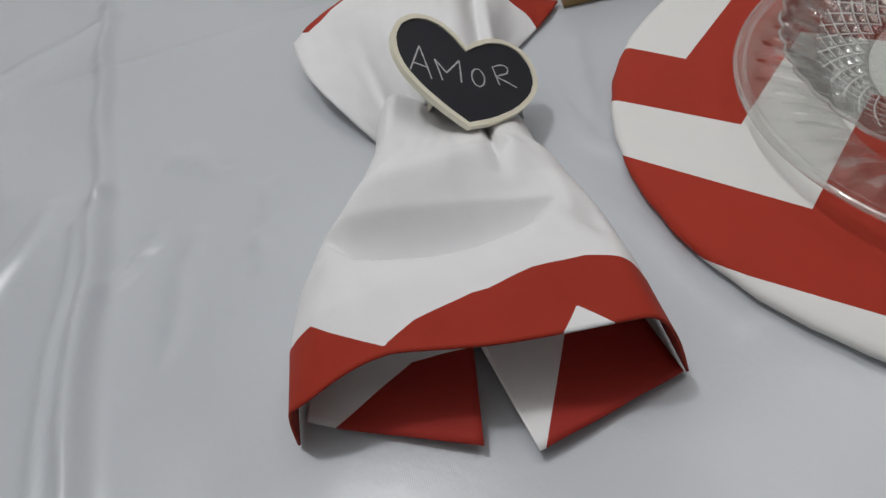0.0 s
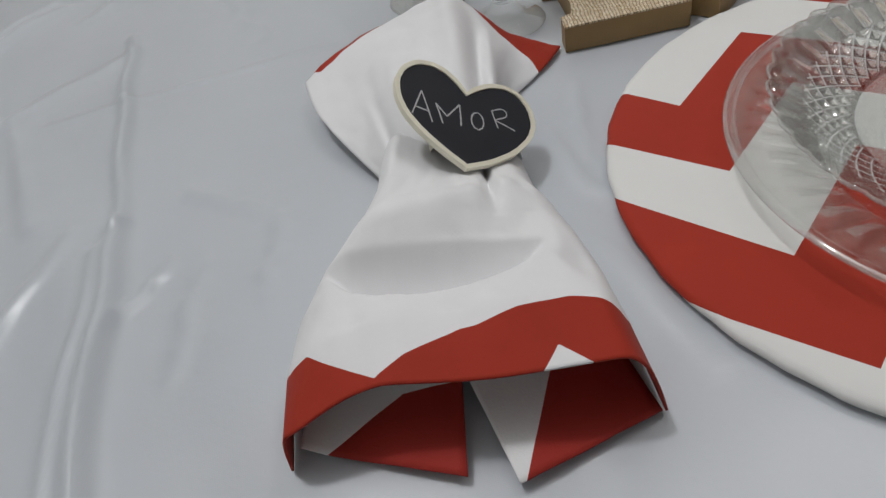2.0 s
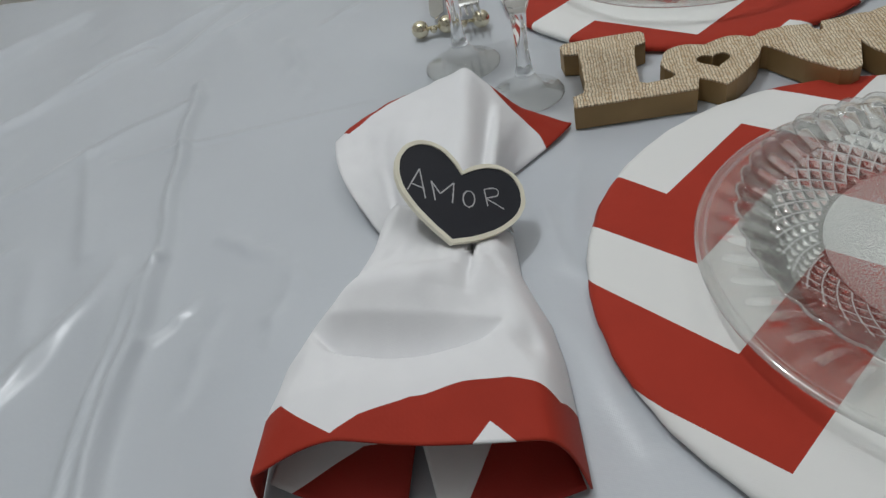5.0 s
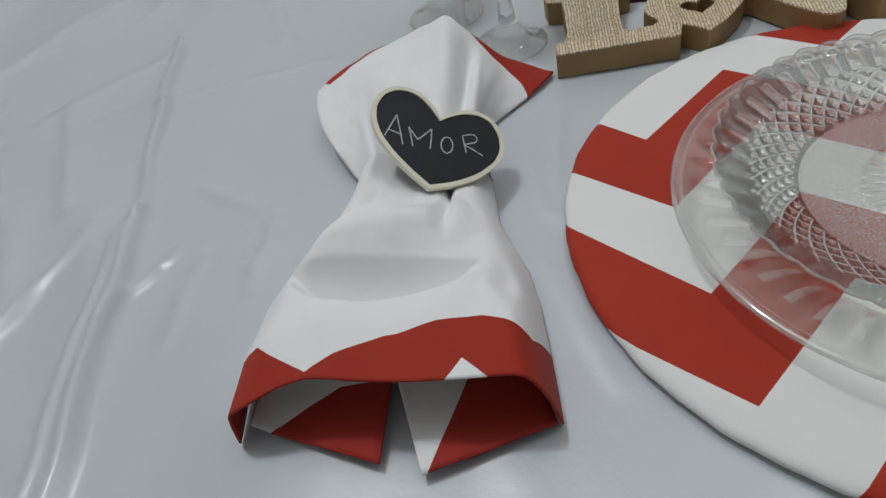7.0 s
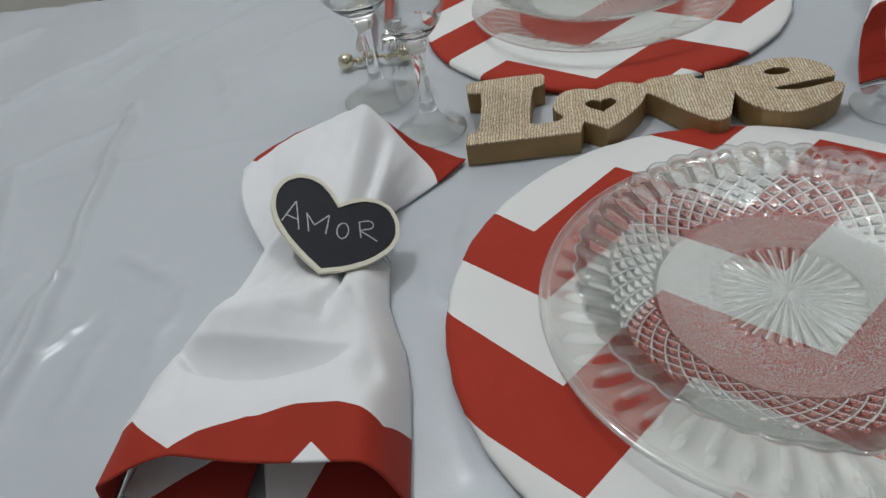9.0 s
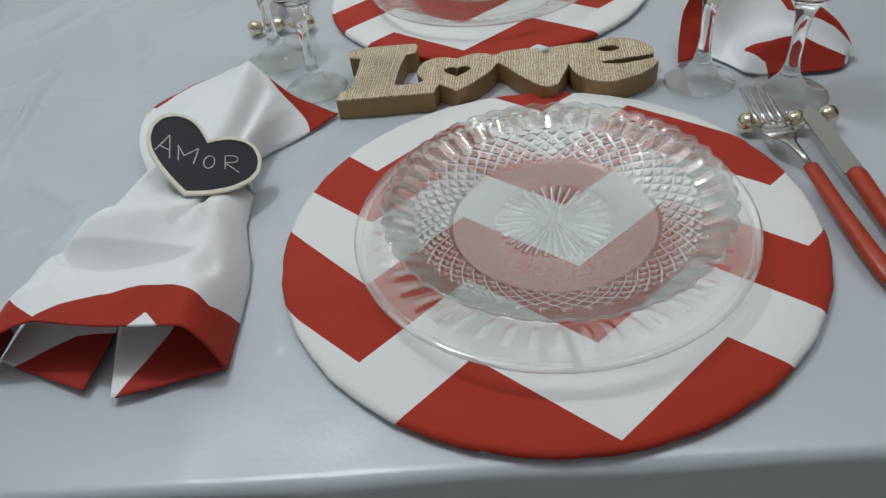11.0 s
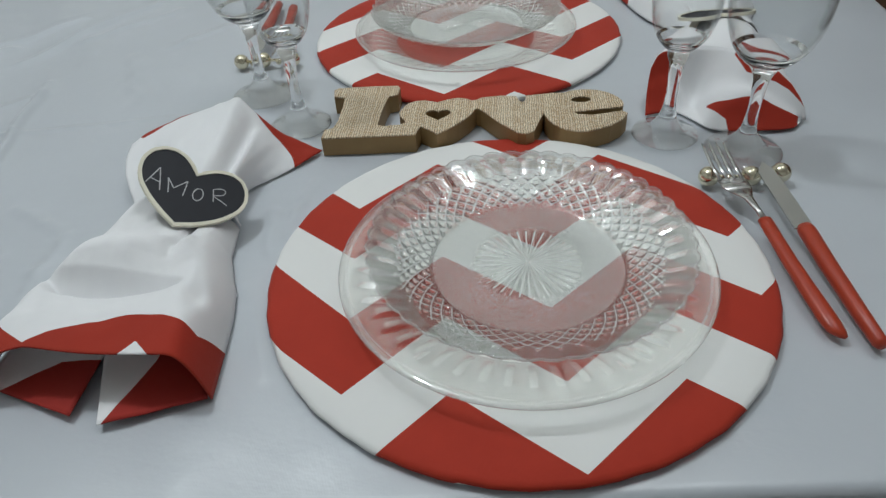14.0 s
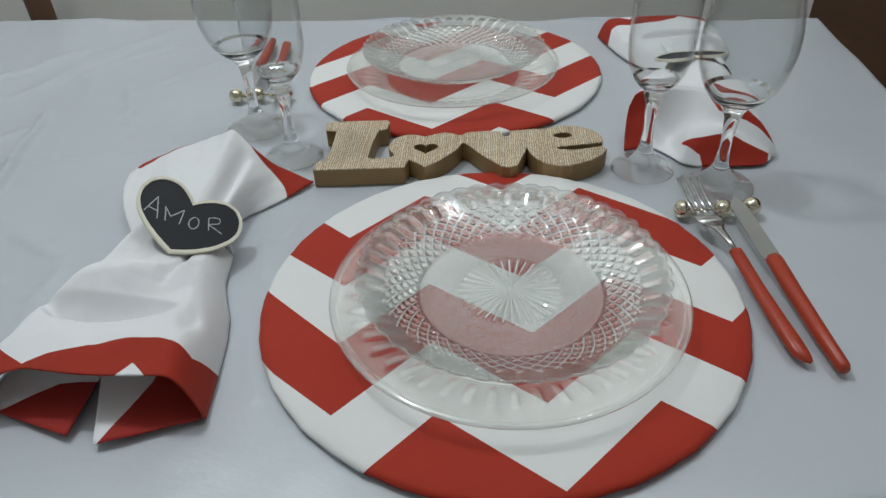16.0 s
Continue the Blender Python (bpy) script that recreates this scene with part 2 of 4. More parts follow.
CHALK = plain("chalk", (0.30, 0.30, 0.31), (0.70, 0.70, 0.70), 1500, 0.9, 0, 0.5, 1800)
CREAM = plain("cream_wood", (0.80, 0.76, 0.60), (0.86, 0.83, 0.70), 50, 0.55, 0, 0.1)
NAPKIN_RED = plain("red_cotton", (0.33, 0.020, 0.012), (0.39, 0.025, 0.015), 30, 0.8, 0, 0.25, 900)
NAPKIN_WHITE = plain("white_cotton", (0.84, 0.84, 0.84), (0.90, 0.90, 0.90), 30, 0.8, 0, 0.25, 900)
WALL = plain("wall_paint", (0.80, 0.79, 0.74), (0.85, 0.84, 0.79), 2, 0.7, 0, 0.15, 60)
CEILING = plain("ceiling_paint", (0.75, 0.75, 0.74), (0.8, 0.8, 0.79), 2, 0.8, 0, 0.1, 60)
FLOOR = plain("floor_tile", (0.40, 0.38, 0.35), (0.5, 0.48, 0.45), 3, 0.4, 0, 0.1, 60)
DARK_WOOD = plain("dark_wood", (0.045, 0.016, 0.003), (0.085, 0.031, 0.006), 8, 0.65, 0, 0.15, 90, stretch=(1, 1, 8))
CHAIR_WOOD = plain("chair_wood", (0.09, 0.045, 0.025), (0.16, 0.085, 0.05), 8, 0.45, 0, 0.15, 90, stretch=(1, 1, 8))

# ---- mesh helpers ----


def mesh_of(name, bm, mats, smooth=True, turned=True):
    if turned:
        bmesh.ops.recalc_face_normals(bm, faces=bm.faces)
    me = bpy.data.meshes.new(name)
    bm.to_mesh(me)
    bm.free()
    for m in (mats if isinstance(mats, (list, tuple)) else [mats]):
        me.materials.append(m)
    me.polygons.foreach_set("use_smooth", [smooth] * len(me.polygons))
    return me


def part(name, bm, mats, parent, label="", smooth=True, turned=True):
    ob = new(name, mesh_of(name, bm, mats, smooth, turned))
    ob.parent = parent
    return tagged(ob, label)


def thing(name, place=(0, 0, 0), label="", category="", group="", kind="", turn=0):
    ob = new(name)
    ob.matrix_world = pose(*place, 0, 0, turn)
    ob.empty_display_size = 0.02
    return tagged(ob, label, category, group, kind)


def solid(name, bm, mats, label="", category="", group="", kind="", smooth=True):
    return tagged(new(name, mesh_of(name, bm, mats, smooth)), label, category, group, kind)


def grid_faces(bm, rows, closed=False, mat=None, uvs=None):
    """Quads between rows of vertices; rows are lists of points."""
    vs = [[bm.verts.new(p) for p in r] for r in rows]
    layer = bm.loops.layers.uv.new("UVMap") if uvs else None
    n = len(rows[0])
    for a in range(len(rows) - 1):
        for b in range(n if closed else n - 1):
            c = (b + 1) % n
            quad = [(a, b), (a, c), (a + 1, c), (a + 1, b)]
            f = bm.faces.new([vs[i][j] for i, j in quad])
            if mat:
                f.material_index = mat(a, b)
            if uvs:
                for loop, (i, j) in zip(f.loops, quad):
                    loop[layer].uv = uvs[i][j]
    return vs


def revolve(profile, n, wave=None, mat=None):
    """A closed turned body; the profile runs from axis to axis."""
    bm = bmesh.new()
    rows = []
    for k, (r, z) in enumerate(profile):
        row = []
        for i in range(n):
            th = 2 * math.pi * i / n
            rr, zz = wave(k, r, z, th) if wave else (r, z)
            row.append((rr * math.cos(th), rr * math.sin(th), zz))
        rows.append(row)
    vs = grid_faces(bm, rows, True, mat)
    bmesh.ops.remove_doubles(bm, verts=bm.verts, dist=1e-6)
    return bm


def box(bm, x0, x1, y0, y1, z0, z1, bevel=0.0):
    made = bmesh.ops.create_cube(bm, size=1)
    bmesh.ops.transform(bm, verts=made["verts"], matrix=Matrix.Translation(((x0 + x1) / 2, (y0 + y1) / 2, (z0 + z1) / 2)) @ Matrix.Diagonal((x1 - x0, y1 - y0, z1 - z0, 1)))
    if bevel:
        edges = list({e for v in made["verts"] for e in v.link_edges})
        bmesh.ops.bevel(bm, geom=edges, offset=bevel, segments=2, affect="EDGES")
    return bm


def boxed(x0, x1, y0, y1, z0, z1, bevel=0.0):
    return box(bmesh.new(), x0, x1, y0, y1, z0, z1, bevel)


def resample(points, n):
    """n points at even steps along a polyline of any dimension."""
    p = np.array(points, float)
    d = np.r_[0, np.cumsum(np.linalg.norm(np.diff(p, axis=0), axis=1))]
    return np.stack([np.interp(np.linspace(0, d[-1], n), d, p[:, k]) for k in range(p.shape[1])], 1)


def smooth_line(points, n, rounds=3):
    """A polyline rounded by corner cutting, then resampled."""
    p = np.array(points, float)
    for _ in range(rounds):
        q = [p[0]]
        for a, b in zip(p[:-1], p[1:]):
            q += [a * 0.75 + b * 0.25, a * 0.25 + b * 0.75]
        p = np.array(q + [p[-1]])
    return resample(p, n)


def slab(loops, z0, z1, bm=None):
    """A plate with the outline loops[0] and holes loops[1:], between two heights."""
    from mathutils.geometry import tessellate_polygon
    bm = bm or bmesh.new()
    tris = tessellate_polygon([[Vector((x, y, 0)) for x, y in l] for l in loops])
    flat = [p for l in loops for p in l]
    lo = [bm.verts.new((x, y, z0)) for x, y in flat]
    hi = [bm.verts.new((x, y, z1)) for x, y in flat]
    for t in tris:
        try:
            bm.faces.new([hi[i] for i in t])
            bm.faces.new([lo[i] for i in reversed(t)])
        except ValueError:
            pass
    k = 0
    for l in loops:
        m = len(l)
        for i in range(m):
            a, b = k + i, k + (i + 1) % m
            bm.faces.new([lo[a], lo[b], hi[b], hi[a]])
        k += m
    return bm


def tube(points, radii, n=12, flat=1.0, up=(0, 0, 1)):
    """A rounded bar along points; flat squeezes it along up."""
    bm = bmesh.new()
    pts = [Vector(p) for p in points]
    rows = []
    for k, p in enumerate(pts):
        d = (pts[min(k + 1, len(pts) - 1)] - pts[max(k - 1, 0)]).normalized()
        side = d.cross(Vector(up)).normalized()
        top = side.cross(d).normalized()
        r = radii[k]
        rw, rh = r if isinstance(r, tuple) else (r, r * flat)
        rows.append([p + side * (rw * math.cos(a)) + top * (rh * math.sin(a)) for a in (2 * math.pi * i / n for i in range(n))])
    vs = grid_faces(bm, rows, True)
    bm.faces.new(vs[0][::-1])
    bm.faces.new(vs[-1])
    return bm


# ---- room ----
def structure(name, bm, m, label):
    return solid(name, bm, m, label, kind="structure", smooth=False)


structure("floor", boxed(-2.4, 2.2, -2.4, 1.62, -0.05, 0.0), FLOOR, "pale tiled floor under the table")
structure("ceiling", boxed(-2.4, 2.2, -2.4, 1.62, 2.6, 2.68), CEILING, "plain white painted ceiling")
structure("wall_north", boxed(-2.4, 2.2, 1.5, 1.62, 0.0, 2.6), WALL, "greyish beige painted wall behind the table")
structure("wall_south", boxed(-2.4, 2.2, -2.52, -2.4, 0.0, 2.6), CEILING, "pale painted wall")
structure("wall_west", boxed(-2.52, -2.4, -2.4, 1.62, 0.0, 2.6), CEILING, "pale painted wall")
structure("wall_east", boxed(2.2, 2.32, -2.4, 1.62, 0.0, 2.6), CEILING, "pale painted wall")

# ---- table and cloth ----
FL, FR, BR, BL = (-1.25, -0.145), (0.384, -0.176), (0.497, 0.543), (-1.25, 0.785)


def edge_point(s, t):
    a = Vector(FL).lerp(Vector(FR), s)
    b = Vector(BL).lerp(Vector(BR), s)
    return a.lerp(b, t)


CREASES = [  # two ends, half width, height
    ((-0.36, 0.30), (-0.40, 0.42), 0.010, 0.0014), ((-0.52, -0.02), (-0.47, 0.10), 0.010, 0.0018), ((-0.35, 0.015), (-0.345, 0.075), 0.008, 0.0010),
    ((-0.50, 0.12), (-0.55, 0.26), 0.010, 0.0020), ((-0.64, 0.02), (-0.57, 0.14), 0.012, 0.0024), ((-0.47, 0.47), (-0.38, 0.56), 0.010, 0.0022),
    ((-0.16, -0.08), (-0.185, 0.0), 0.008, 0.0008), ((-0.17, 0.06), (-0.155, 0.13), 0.007, 0.0010), ((0.22, -0.14), (0.30, -0.10), 0.012, 0.0009),
    ((-0.475, 0.36), (-0.441, 0.10), 0.008, 0.0034), ((-0.441, 0.10), (-0.423, -0.12), 0.010, 0.0046), ((-0.452, 0.08), (-0.437, -0.12), 0.006, 0.0020),
    ((-0.53, 0.42), (-0.40, 0.62), 0.012, 0.0030), ((-0.62, 0.20), (-0.47, 0.33), 0.012, 0.0020),
    ((-0.40, 0.115), (-0.355, 0.085), 0.008, 0.0016), ((-0.395, -0.02), (-0.385, 0.05), 0.009, 0.0011),
    ((-0.56, -0.10), (-0.49, 0.06), 0.016, 0.0012), ((-0.70, 0.30), (-0.56, 0.46), 0.014, 0.0035),
    ((-0.62, 0.42), (-0.50, 0.55), 0.010, 0.0030), ((-0.80, 0.40), (-0.70, 0.62), 0.020, 0.0060),
    ((-0.43, 0.02), (-0.405, 0.06), 0.006, 0.0014), ((-0.185, 0.09), (-0.17, 0.02), 0.008, 0.0012),
    ((-0.36, 0.44), (-0.30, 0.50), 0.010, 0.0015), ((-0.30, 0.26), (-0.52, 0.24), 0.006, 0.0010),
    ((0.30, -0.06), (0.36, 0.10), 0.014, 0.0010), ((0.30, 0.30), (0.40, 0.42), 0.014, 0.0010),
]


def cloth_height(x, y):
    h = 0.0
    for (ax, ay), (bx, by), w, top in CREASES:
        dx, dy = bx - ax, by - ay
        k = max(0.0, min(1.0, ((x - ax) * dx + (y - ay) * dy) / (dx * dx + dy * dy)))
        wob = 0.006 * noise.noise(Vector((k * 4, ax * 30, 0)))
        d = math.hypot(x - ax - k * dx + wob, y - ay - k * dy)
        h += 1.9 * top * math.exp(-(d / (0.7 * w)) ** 2) * (0.6 + 0.4 * math.sin(math.pi * k))
    loose = max(0.0, min(1.0, (-0.33 - x) / 0.15))
    h += 0.0042 * loose * noise.noise(Vector((x * 9 + y * 3, y * 4, 1)))
    h += 0.0030 * loose * noise.noise(Vector((x * 24 + y * 8, y * 9, 5)))
    away = min(1.0, max(0.0, (min(math.hypot(x, y), math.hypot(x + 0.008, y - 0.414)) - 0.165) / 0.06))
    h += 0.0020 * away * noise.noise(Vector((x * 6 + 2, y * 5 - x * 3, 13)))
    h += 0.0018 * away * (noise.noise(Vector((x * 10 + y * 4, y * 7 - x * 3, 71))) - 0.45)
    broken = max(0.0, noise.noise(Vector((x * 7 + 3, y * 6, 51)))) ** 2 * 4.0
    n = noise.noise(Vector((x * 11 + y * 5, y * 6 - x * 2, 21)))
    h += 0.0026 * (0.5 * away + 0.5 * loose) * broken * math.exp(-(n / 0.16) ** 2)
    broken = max(0.0, noise.noise(Vector((x * 12, y * 10 + 7, 61)))) ** 2 * 4.0
    n = noise.noise(Vector((x * 20 - y * 6, y * 13 + x * 4, 33)))
    h += 0.0008 * (0.6 * away + 0.4 * loose) * broken * math.exp(-(n / 0.16) ** 2)
    return h + 0.0004 * noise.noise(Vector((x * 30, y * 30, 3)))


def table_cloth():
    bm = bmesh.new()
    lip, fall = 0.006, [0.0, 0.004, 0.009, 0.014, 0.019, 0.024, 0.035, 0.06, 0.1, 0.16, 0.24]
    us = [(0.0, -e) for e in fall[:0:-1]] + [(s, 0.0) for s in (*np.linspace(0, 0.28, 40, endpoint=False), *np.linspace(0.28, 0.69, 320, endpoint=False), *np.linspace(0.69, 1, 101))] + [(1.0, e) for e in fall[1:]]
    vs_ = [(0.0, -e) for e in fall[:0:-1]] + [(k / 300, 0.0) for k in range(301)] + [(1.0, e) for e in fall[1:]]

    def over(e):
        a = min(abs(e) / lip, math.pi / 2)
        rest = max(0.0, abs(e) - lip * math.pi / 2)
        return lip * math.sin(a) + rest * 0.06, lip * (1 - math.cos(a)) + rest

    rows = []
    for t, et in vs_:
        row = []
        for s, es in us:
            p = edge_point(s, t)
            ox, dx = over(es)
            oy, dy = over(et)
            x = p.x + math.copysign(ox, es) if es else p.x
            y = p.y + math.copysign(oy, et) if et else p.y
            down = max(dx, dy)
            fold = 0.012 * min(1, down / 0.15) * math.sin(x * 38 + y * 31 + 2 * noise.noise(Vector((x * 3, y * 3, 0))))
            if et:
                y += fold * (1 if et > 0 else -1)
            if es:
                x += fold * (1 if es > 0 else -1)
            z = TOP + cloth_height(p.x, p.y) * max(0, 1 - down / 0.05) - down
            if t == 1.0 and et == 0 or et > 0:
                z += 0.006 * noise.noise(Vector((x * 7, 0, 9))) * (1 if es == 0 else 0)
            row.append((x, y, z))
        rows.append(row)
    grid_faces(bm, rows)
    return solid("tablecloth", bm, SATIN, "white satin tablecloth with soft creases hanging over the table edges", "tablecloth")


table_cloth()
table = thing("dining_table", (0, 0, 0), "wooden dining table hidden under the white tablecloth", "table")
inset = [(FL[0] + 0.01, FL[1] + 0.012), (FR[0] - 0.01, FR[1] + 0.012), (BR[0] - 0.01, BR[1] - 0.012), (BL[0] + 0.01, BL[1] - 0.012)]
part("tabletop", slab([inset], TOP - 0.04, TOP - 0.008), CHAIR_WOOD, table, smooth=False)
for lx, ly in ((-1.15, -0.06), (0.30, -0.09), (0.38, 0.44), (-1.15, 0.66)):
    part("leg", boxed(lx - 0.03, lx + 0.03, ly - 0.03, ly + 0.03, 0.0, TOP - 0.041, 0.004), CHAIR_WOOD, table, smooth=False)

# ---- chair and cabinet beyond the table ----
chair = thing("dining_chair", (-1.05, 1.15, 0), "dark brown wooden chair drawn up behind the table", "chair")
part("seat", boxed(-0.21, 0.21, -0.40, 0.02, 0.43, 0.46, 0.01), CHAIR_WOOD, chair, smooth=False)
for px in (-0.19, 0.19):
    part("back_post", tube([(px, 0.0, 0.0), (px, 0.0, 0.45), (px + 0.004, 0.004, 0.60), (px - 0.006, 0.02, 0.78), (px - 0.02, 0.05, 0.98)], [(0.026, 0.018)] * 5, 16), CHAIR_WOOD, chair)
    part("leg", boxed(px - 0.02, px + 0.02, -0.38, -0.34, 0.0, 0.43, 0.004), CHAIR_WOOD, chair, smooth=False)
for hz_ in (0.80, 0.90):
    part("back_rail", boxed(-0.19, 0.17, 0.016, 0.034, hz_, hz_ + 0.05, 0.004), CHAIR_WOOD, chair, smooth=False)

cabinet = thing("cabinet", (0, 0, 0), "tall dark brown wooden cabinet beside the table", "cabinet")
part("body", boxed(0.69, 1.12, 0.0, 0.90, 0.06, 1.1, 0.004), DARK_WOOD, cabinet, smooth=False)
part("plinth", boxed(0.71, 1.10, 0.03, 0.88, 0.0, 0.06, 0.003), DARK_WOOD, cabinet, smooth=False)
part("top", boxed(0.68, 1.13, -0.01, 0.91, 1.101, 1.125, 0.004), DARK_WOOD, cabinet, smooth=False)

# ---- place mats and plates ----
MAT_H = 0.0065


def place_mat(x, y, m, r, label):
    ob = thing("charger_plate", (x, y, TOP + 0.0012), label, "place mat", "place settings")
    prof = [(0, MAT_H)] + [(r * k / 12, MAT_H) for k in range(1, 12)] + [(r - 0.004, MAT_H - 0.0002), (r - 0.0015, MAT_H - 0.0012), (r, 0.0035), (r - 0.001, 0.001), (r - 0.004, 0.0), (0, 0.0)]
    part("fabric_cover", revolve(prof, 160, lambda k, a, z, th: (a + (0.0005 * math.sin(th * 37) * math.sin(th * 11) if a > r * 0.9 else 0), z)), m, ob)
    return ob


place_mat(0, 0, CHEVRON_FRONT, 0.1705, "round charger covered in red and white chevron cotton, in front")
place_mat(-0.008, 0.414, CHEVRON_REAR, 0.173, "round charger in red and white chevron cotton behind the wooden word")


def tri_wave(a):
    return abs((a / math.pi) % 2 - 1)


def dinner_plate(x, y):
    ob = thing("dinner_plate", (x, y, TOP + 0.0012 + MAT_H + 0.0005), "clear pressed glass dinner plate with fluted rim on the charger", "plate", "glass plates")
    up = [(0, 0.0045), (0.035, 0.0045), (0.070, 0.0045), (0.076, 0.0052), (0.082, 0.0070), (0.088, 0.0090), (0.095, 0.0112), (0.103, 0.0138), (0.110, 0.0160), (0.1145, 0.0172), (0.116, 0.0182), (0.1185, 0.0186), (0.1200, 0.0178)]
    down = [(0.1203, 0.0168), (0.1190, 0.0156), (0.115, 0.0148), (0.110, 0.0128), (0.103, 0.0106), (0.095, 0.0080), (0.088, 0.0054), (0.082, 0.0030), (0.077, 0.0006), (0.074, 0.0), (0.071, 0.0014), (0.035, 0.0018), (0, 0.0018)]
    n_up = len(up)

    def wave(k, r, z, th):
        if r > 0.085:
            r += 0.0022 * (r - 0.085) / 0.035
            z -= 0.0016 * (r - 0.085) / 0.035
        if k >= n_up and 0.08 < r < 0.112:
            w = math.sin(math.pi * (r - 0.08) / 0.032)
            z += 0.0036 * w * (abs(math.sin(th * 22)) - 0.35)
        return r, z

    rr = [p[0] for p in up + down]

    def look_of(a, b):
        r, th = rr[a], 2 * math.pi * (b + 0.5) / 264
        # rim bands whitened in place of reflected edge light
        if r > 0.1175 or (a < n_up and 0.1140 < r < 0.1155):
            return 2
        if a < n_up or r < 0.0795:
            return 0
        # flute crests set apart as painted highlights
        return 3 if abs(math.sin(th * 22)) > 0.8 and 0.083 < r < 0.109 else 1

    part("plate_body", revolve(up + down, 264, wave, look_of), [PLATE_GLASS, SOFT_RELIEF, RIM_GLASS], ob)
    return ob


def ridge(r, th):
    """Height of the crossing cut lines, 0 to 1."""
    ph = (r - 0.066) / 0.0225
    return max(tri_wave(th * 48 + ph * 5.5 * math.pi), tri_wave(th * 48 - ph * 5.5 * math.pi))


def dessert_plate(x, y):
    ob = thing("dessert_plate", (x, y, TOP + 0.0012 + MAT_H + 0.0085), "cut-pattern clear glass dessert plate with scalloped rim and sunburst centre", "plate", "glass plates")
    up = [(0, 0.0046), (0.02, 0.0046), (0.036, 0.0046), (0.038, 0.0043), (0.050, 0.0043), (0.060, 0.0045), (0.064, 0.0052)]
    for k in range(1, 9):
        q = k / 8
        up.append((0.064 + 0.036 * q, 0.0052 + 0.0158 * q ** 1.15))
    up += [(0.1025, 0.0228), (0.1045, 0.0236), (0.1055, 0.0231)]
    down = [(0.1052, 0.0219), (0.1035, 0.0206)]
    lat = 42
    for k in range(lat + 1):
        q = 1 - k / lat
        down.append((0.0655 + 0.035 * q, 0.0024 + 0.0162 * q ** 1.15))
    down += [(0.0635, 0.0008), (0.061, 0.0), (0.055, 0.0), (0.045, 0.0004), (0.0385, 0.0010), (0.0365, 0.0018), (0.034, 0.0022), (0.024, 0.0022), (0.012, 0.0022), (0.004, 0.0022), (0, 0.0022)]
    n_up = len(up)

    def wave(k, r, z, th):
        if r > 0.0985:
            s = abs(math.cos(th * 22))
            r += 0.0022 * (s - 0.6) * min(1, (r - 0.0985) / 0.004)
            z += 0.0010 * (s - 0.5) * min(1, (r - 0.0985) / 0.005)
        if k >= n_up:
            if 0.066 < r < 0.0885:
                z += 0.0016 * (ridge(r, th) - 0.6)
            elif 0.0885 <= r < 0.1:
                z += 0.0014 * (abs(math.cos(th * 22)) - 0.6)
            elif 0.003 < r < 0.0355:
                z -= 0.0012 * min(1, r / 0.02) * abs(math.cos(th * 17))
        return r, z

    rr = [p[0] for p in up + down]

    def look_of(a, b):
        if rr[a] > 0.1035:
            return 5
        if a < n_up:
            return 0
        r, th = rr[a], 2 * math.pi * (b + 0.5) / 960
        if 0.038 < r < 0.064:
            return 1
        # ridge lines and sunburst rays are whitened as painted glints
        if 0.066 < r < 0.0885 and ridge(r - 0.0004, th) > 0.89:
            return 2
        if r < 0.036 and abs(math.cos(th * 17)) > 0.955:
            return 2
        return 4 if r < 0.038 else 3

    part("plate_body", revolve(up + down, 960, wave, look_of), [PLATE_GLASS, FROSTED, GLINT_EDGE, RELIEF_GLASS, SOFT_RELIEF, RIM_GLASS, GLINT_SOFT], ob)
    return ob


dinner_plate(0.0035, -0.0135)
dinner_plate(-0.011, 0.395)
dessert_plate(0.0062, -0.0105)
dessert_plate(-0.009, 0.409)

# ---- glasses ----


def goblet(name, x, y, foot, stem_top, widest, height, rim, label):
    ob = thing(name, (x, y, TOP + 0.0012), label, "glass", "drinking glasses")
    wr, wz = widest
    t = 0.0009
    base = [(0, 0.0), (foot * 0.9, 0.0), (foot, 0.0010), (foot, 0.0018), (foot * 0.97, 0.0026), (foot * 0.70, 0.0042), (foot * 0.56, 0.0064), (foot * 0.46, 0.0098), (foot * 0.36, 0.0140), (0.0080, 0.0185), (0.0064, 0.0230)]
    stem = [(0.0054, 0.029), (0.0047, 0.038), (0.0048, 0.050), (0.0062, stem_top - 0.010), (0.0085, stem_top - 0.004)]
    bowl_out = [(wr * math.sin(a) ** 0.9, stem_top + (wz - stem_top) * (1 - math.cos(a))) for a in (math.pi / 2 * k / 10 for k in range(2, 11))]
    upper = [(wr + (rim - wr) * (0.5 - 0.5 * math.cos(math.pi * k / 10)), wz + (height - wz) * k / 10) for k in range(1, 11)]
    inner = [(max(r - t, 0.0), z) for r, z in reversed(upper)]
    inner_b = [((wr - t) * math.sin(a) ** 0.9, stem_top + 0.005 + (wz - stem_top - 0.005) * (1 - math.cos(a))) for a in (math.pi / 2 * k / 10 for k in range(10, 0, -1))]
    bowl = bowl_out + upper + [(rim - t / 2, height + 0.0006)] + inner + inner_b + [(0, stem_top + 0.005)]
    part("foot", revolve(base, 72, None, lambda a, b: 0 if a < 7 else 1), [CLEAR_FOOT, CLEAR], ob, turned=False)
    part("stem", revolve(base[-1:] + stem, 72), CLEAR, ob, turned=False)
    part("bowl", revolve(stem[-1:] + bowl, 72, None, lambda a, b: 1 if a < 4 or a > len(bowl) - 5 else 0), [BOWL_GLASS, CLEAR], ob, turned=False)
    return ob


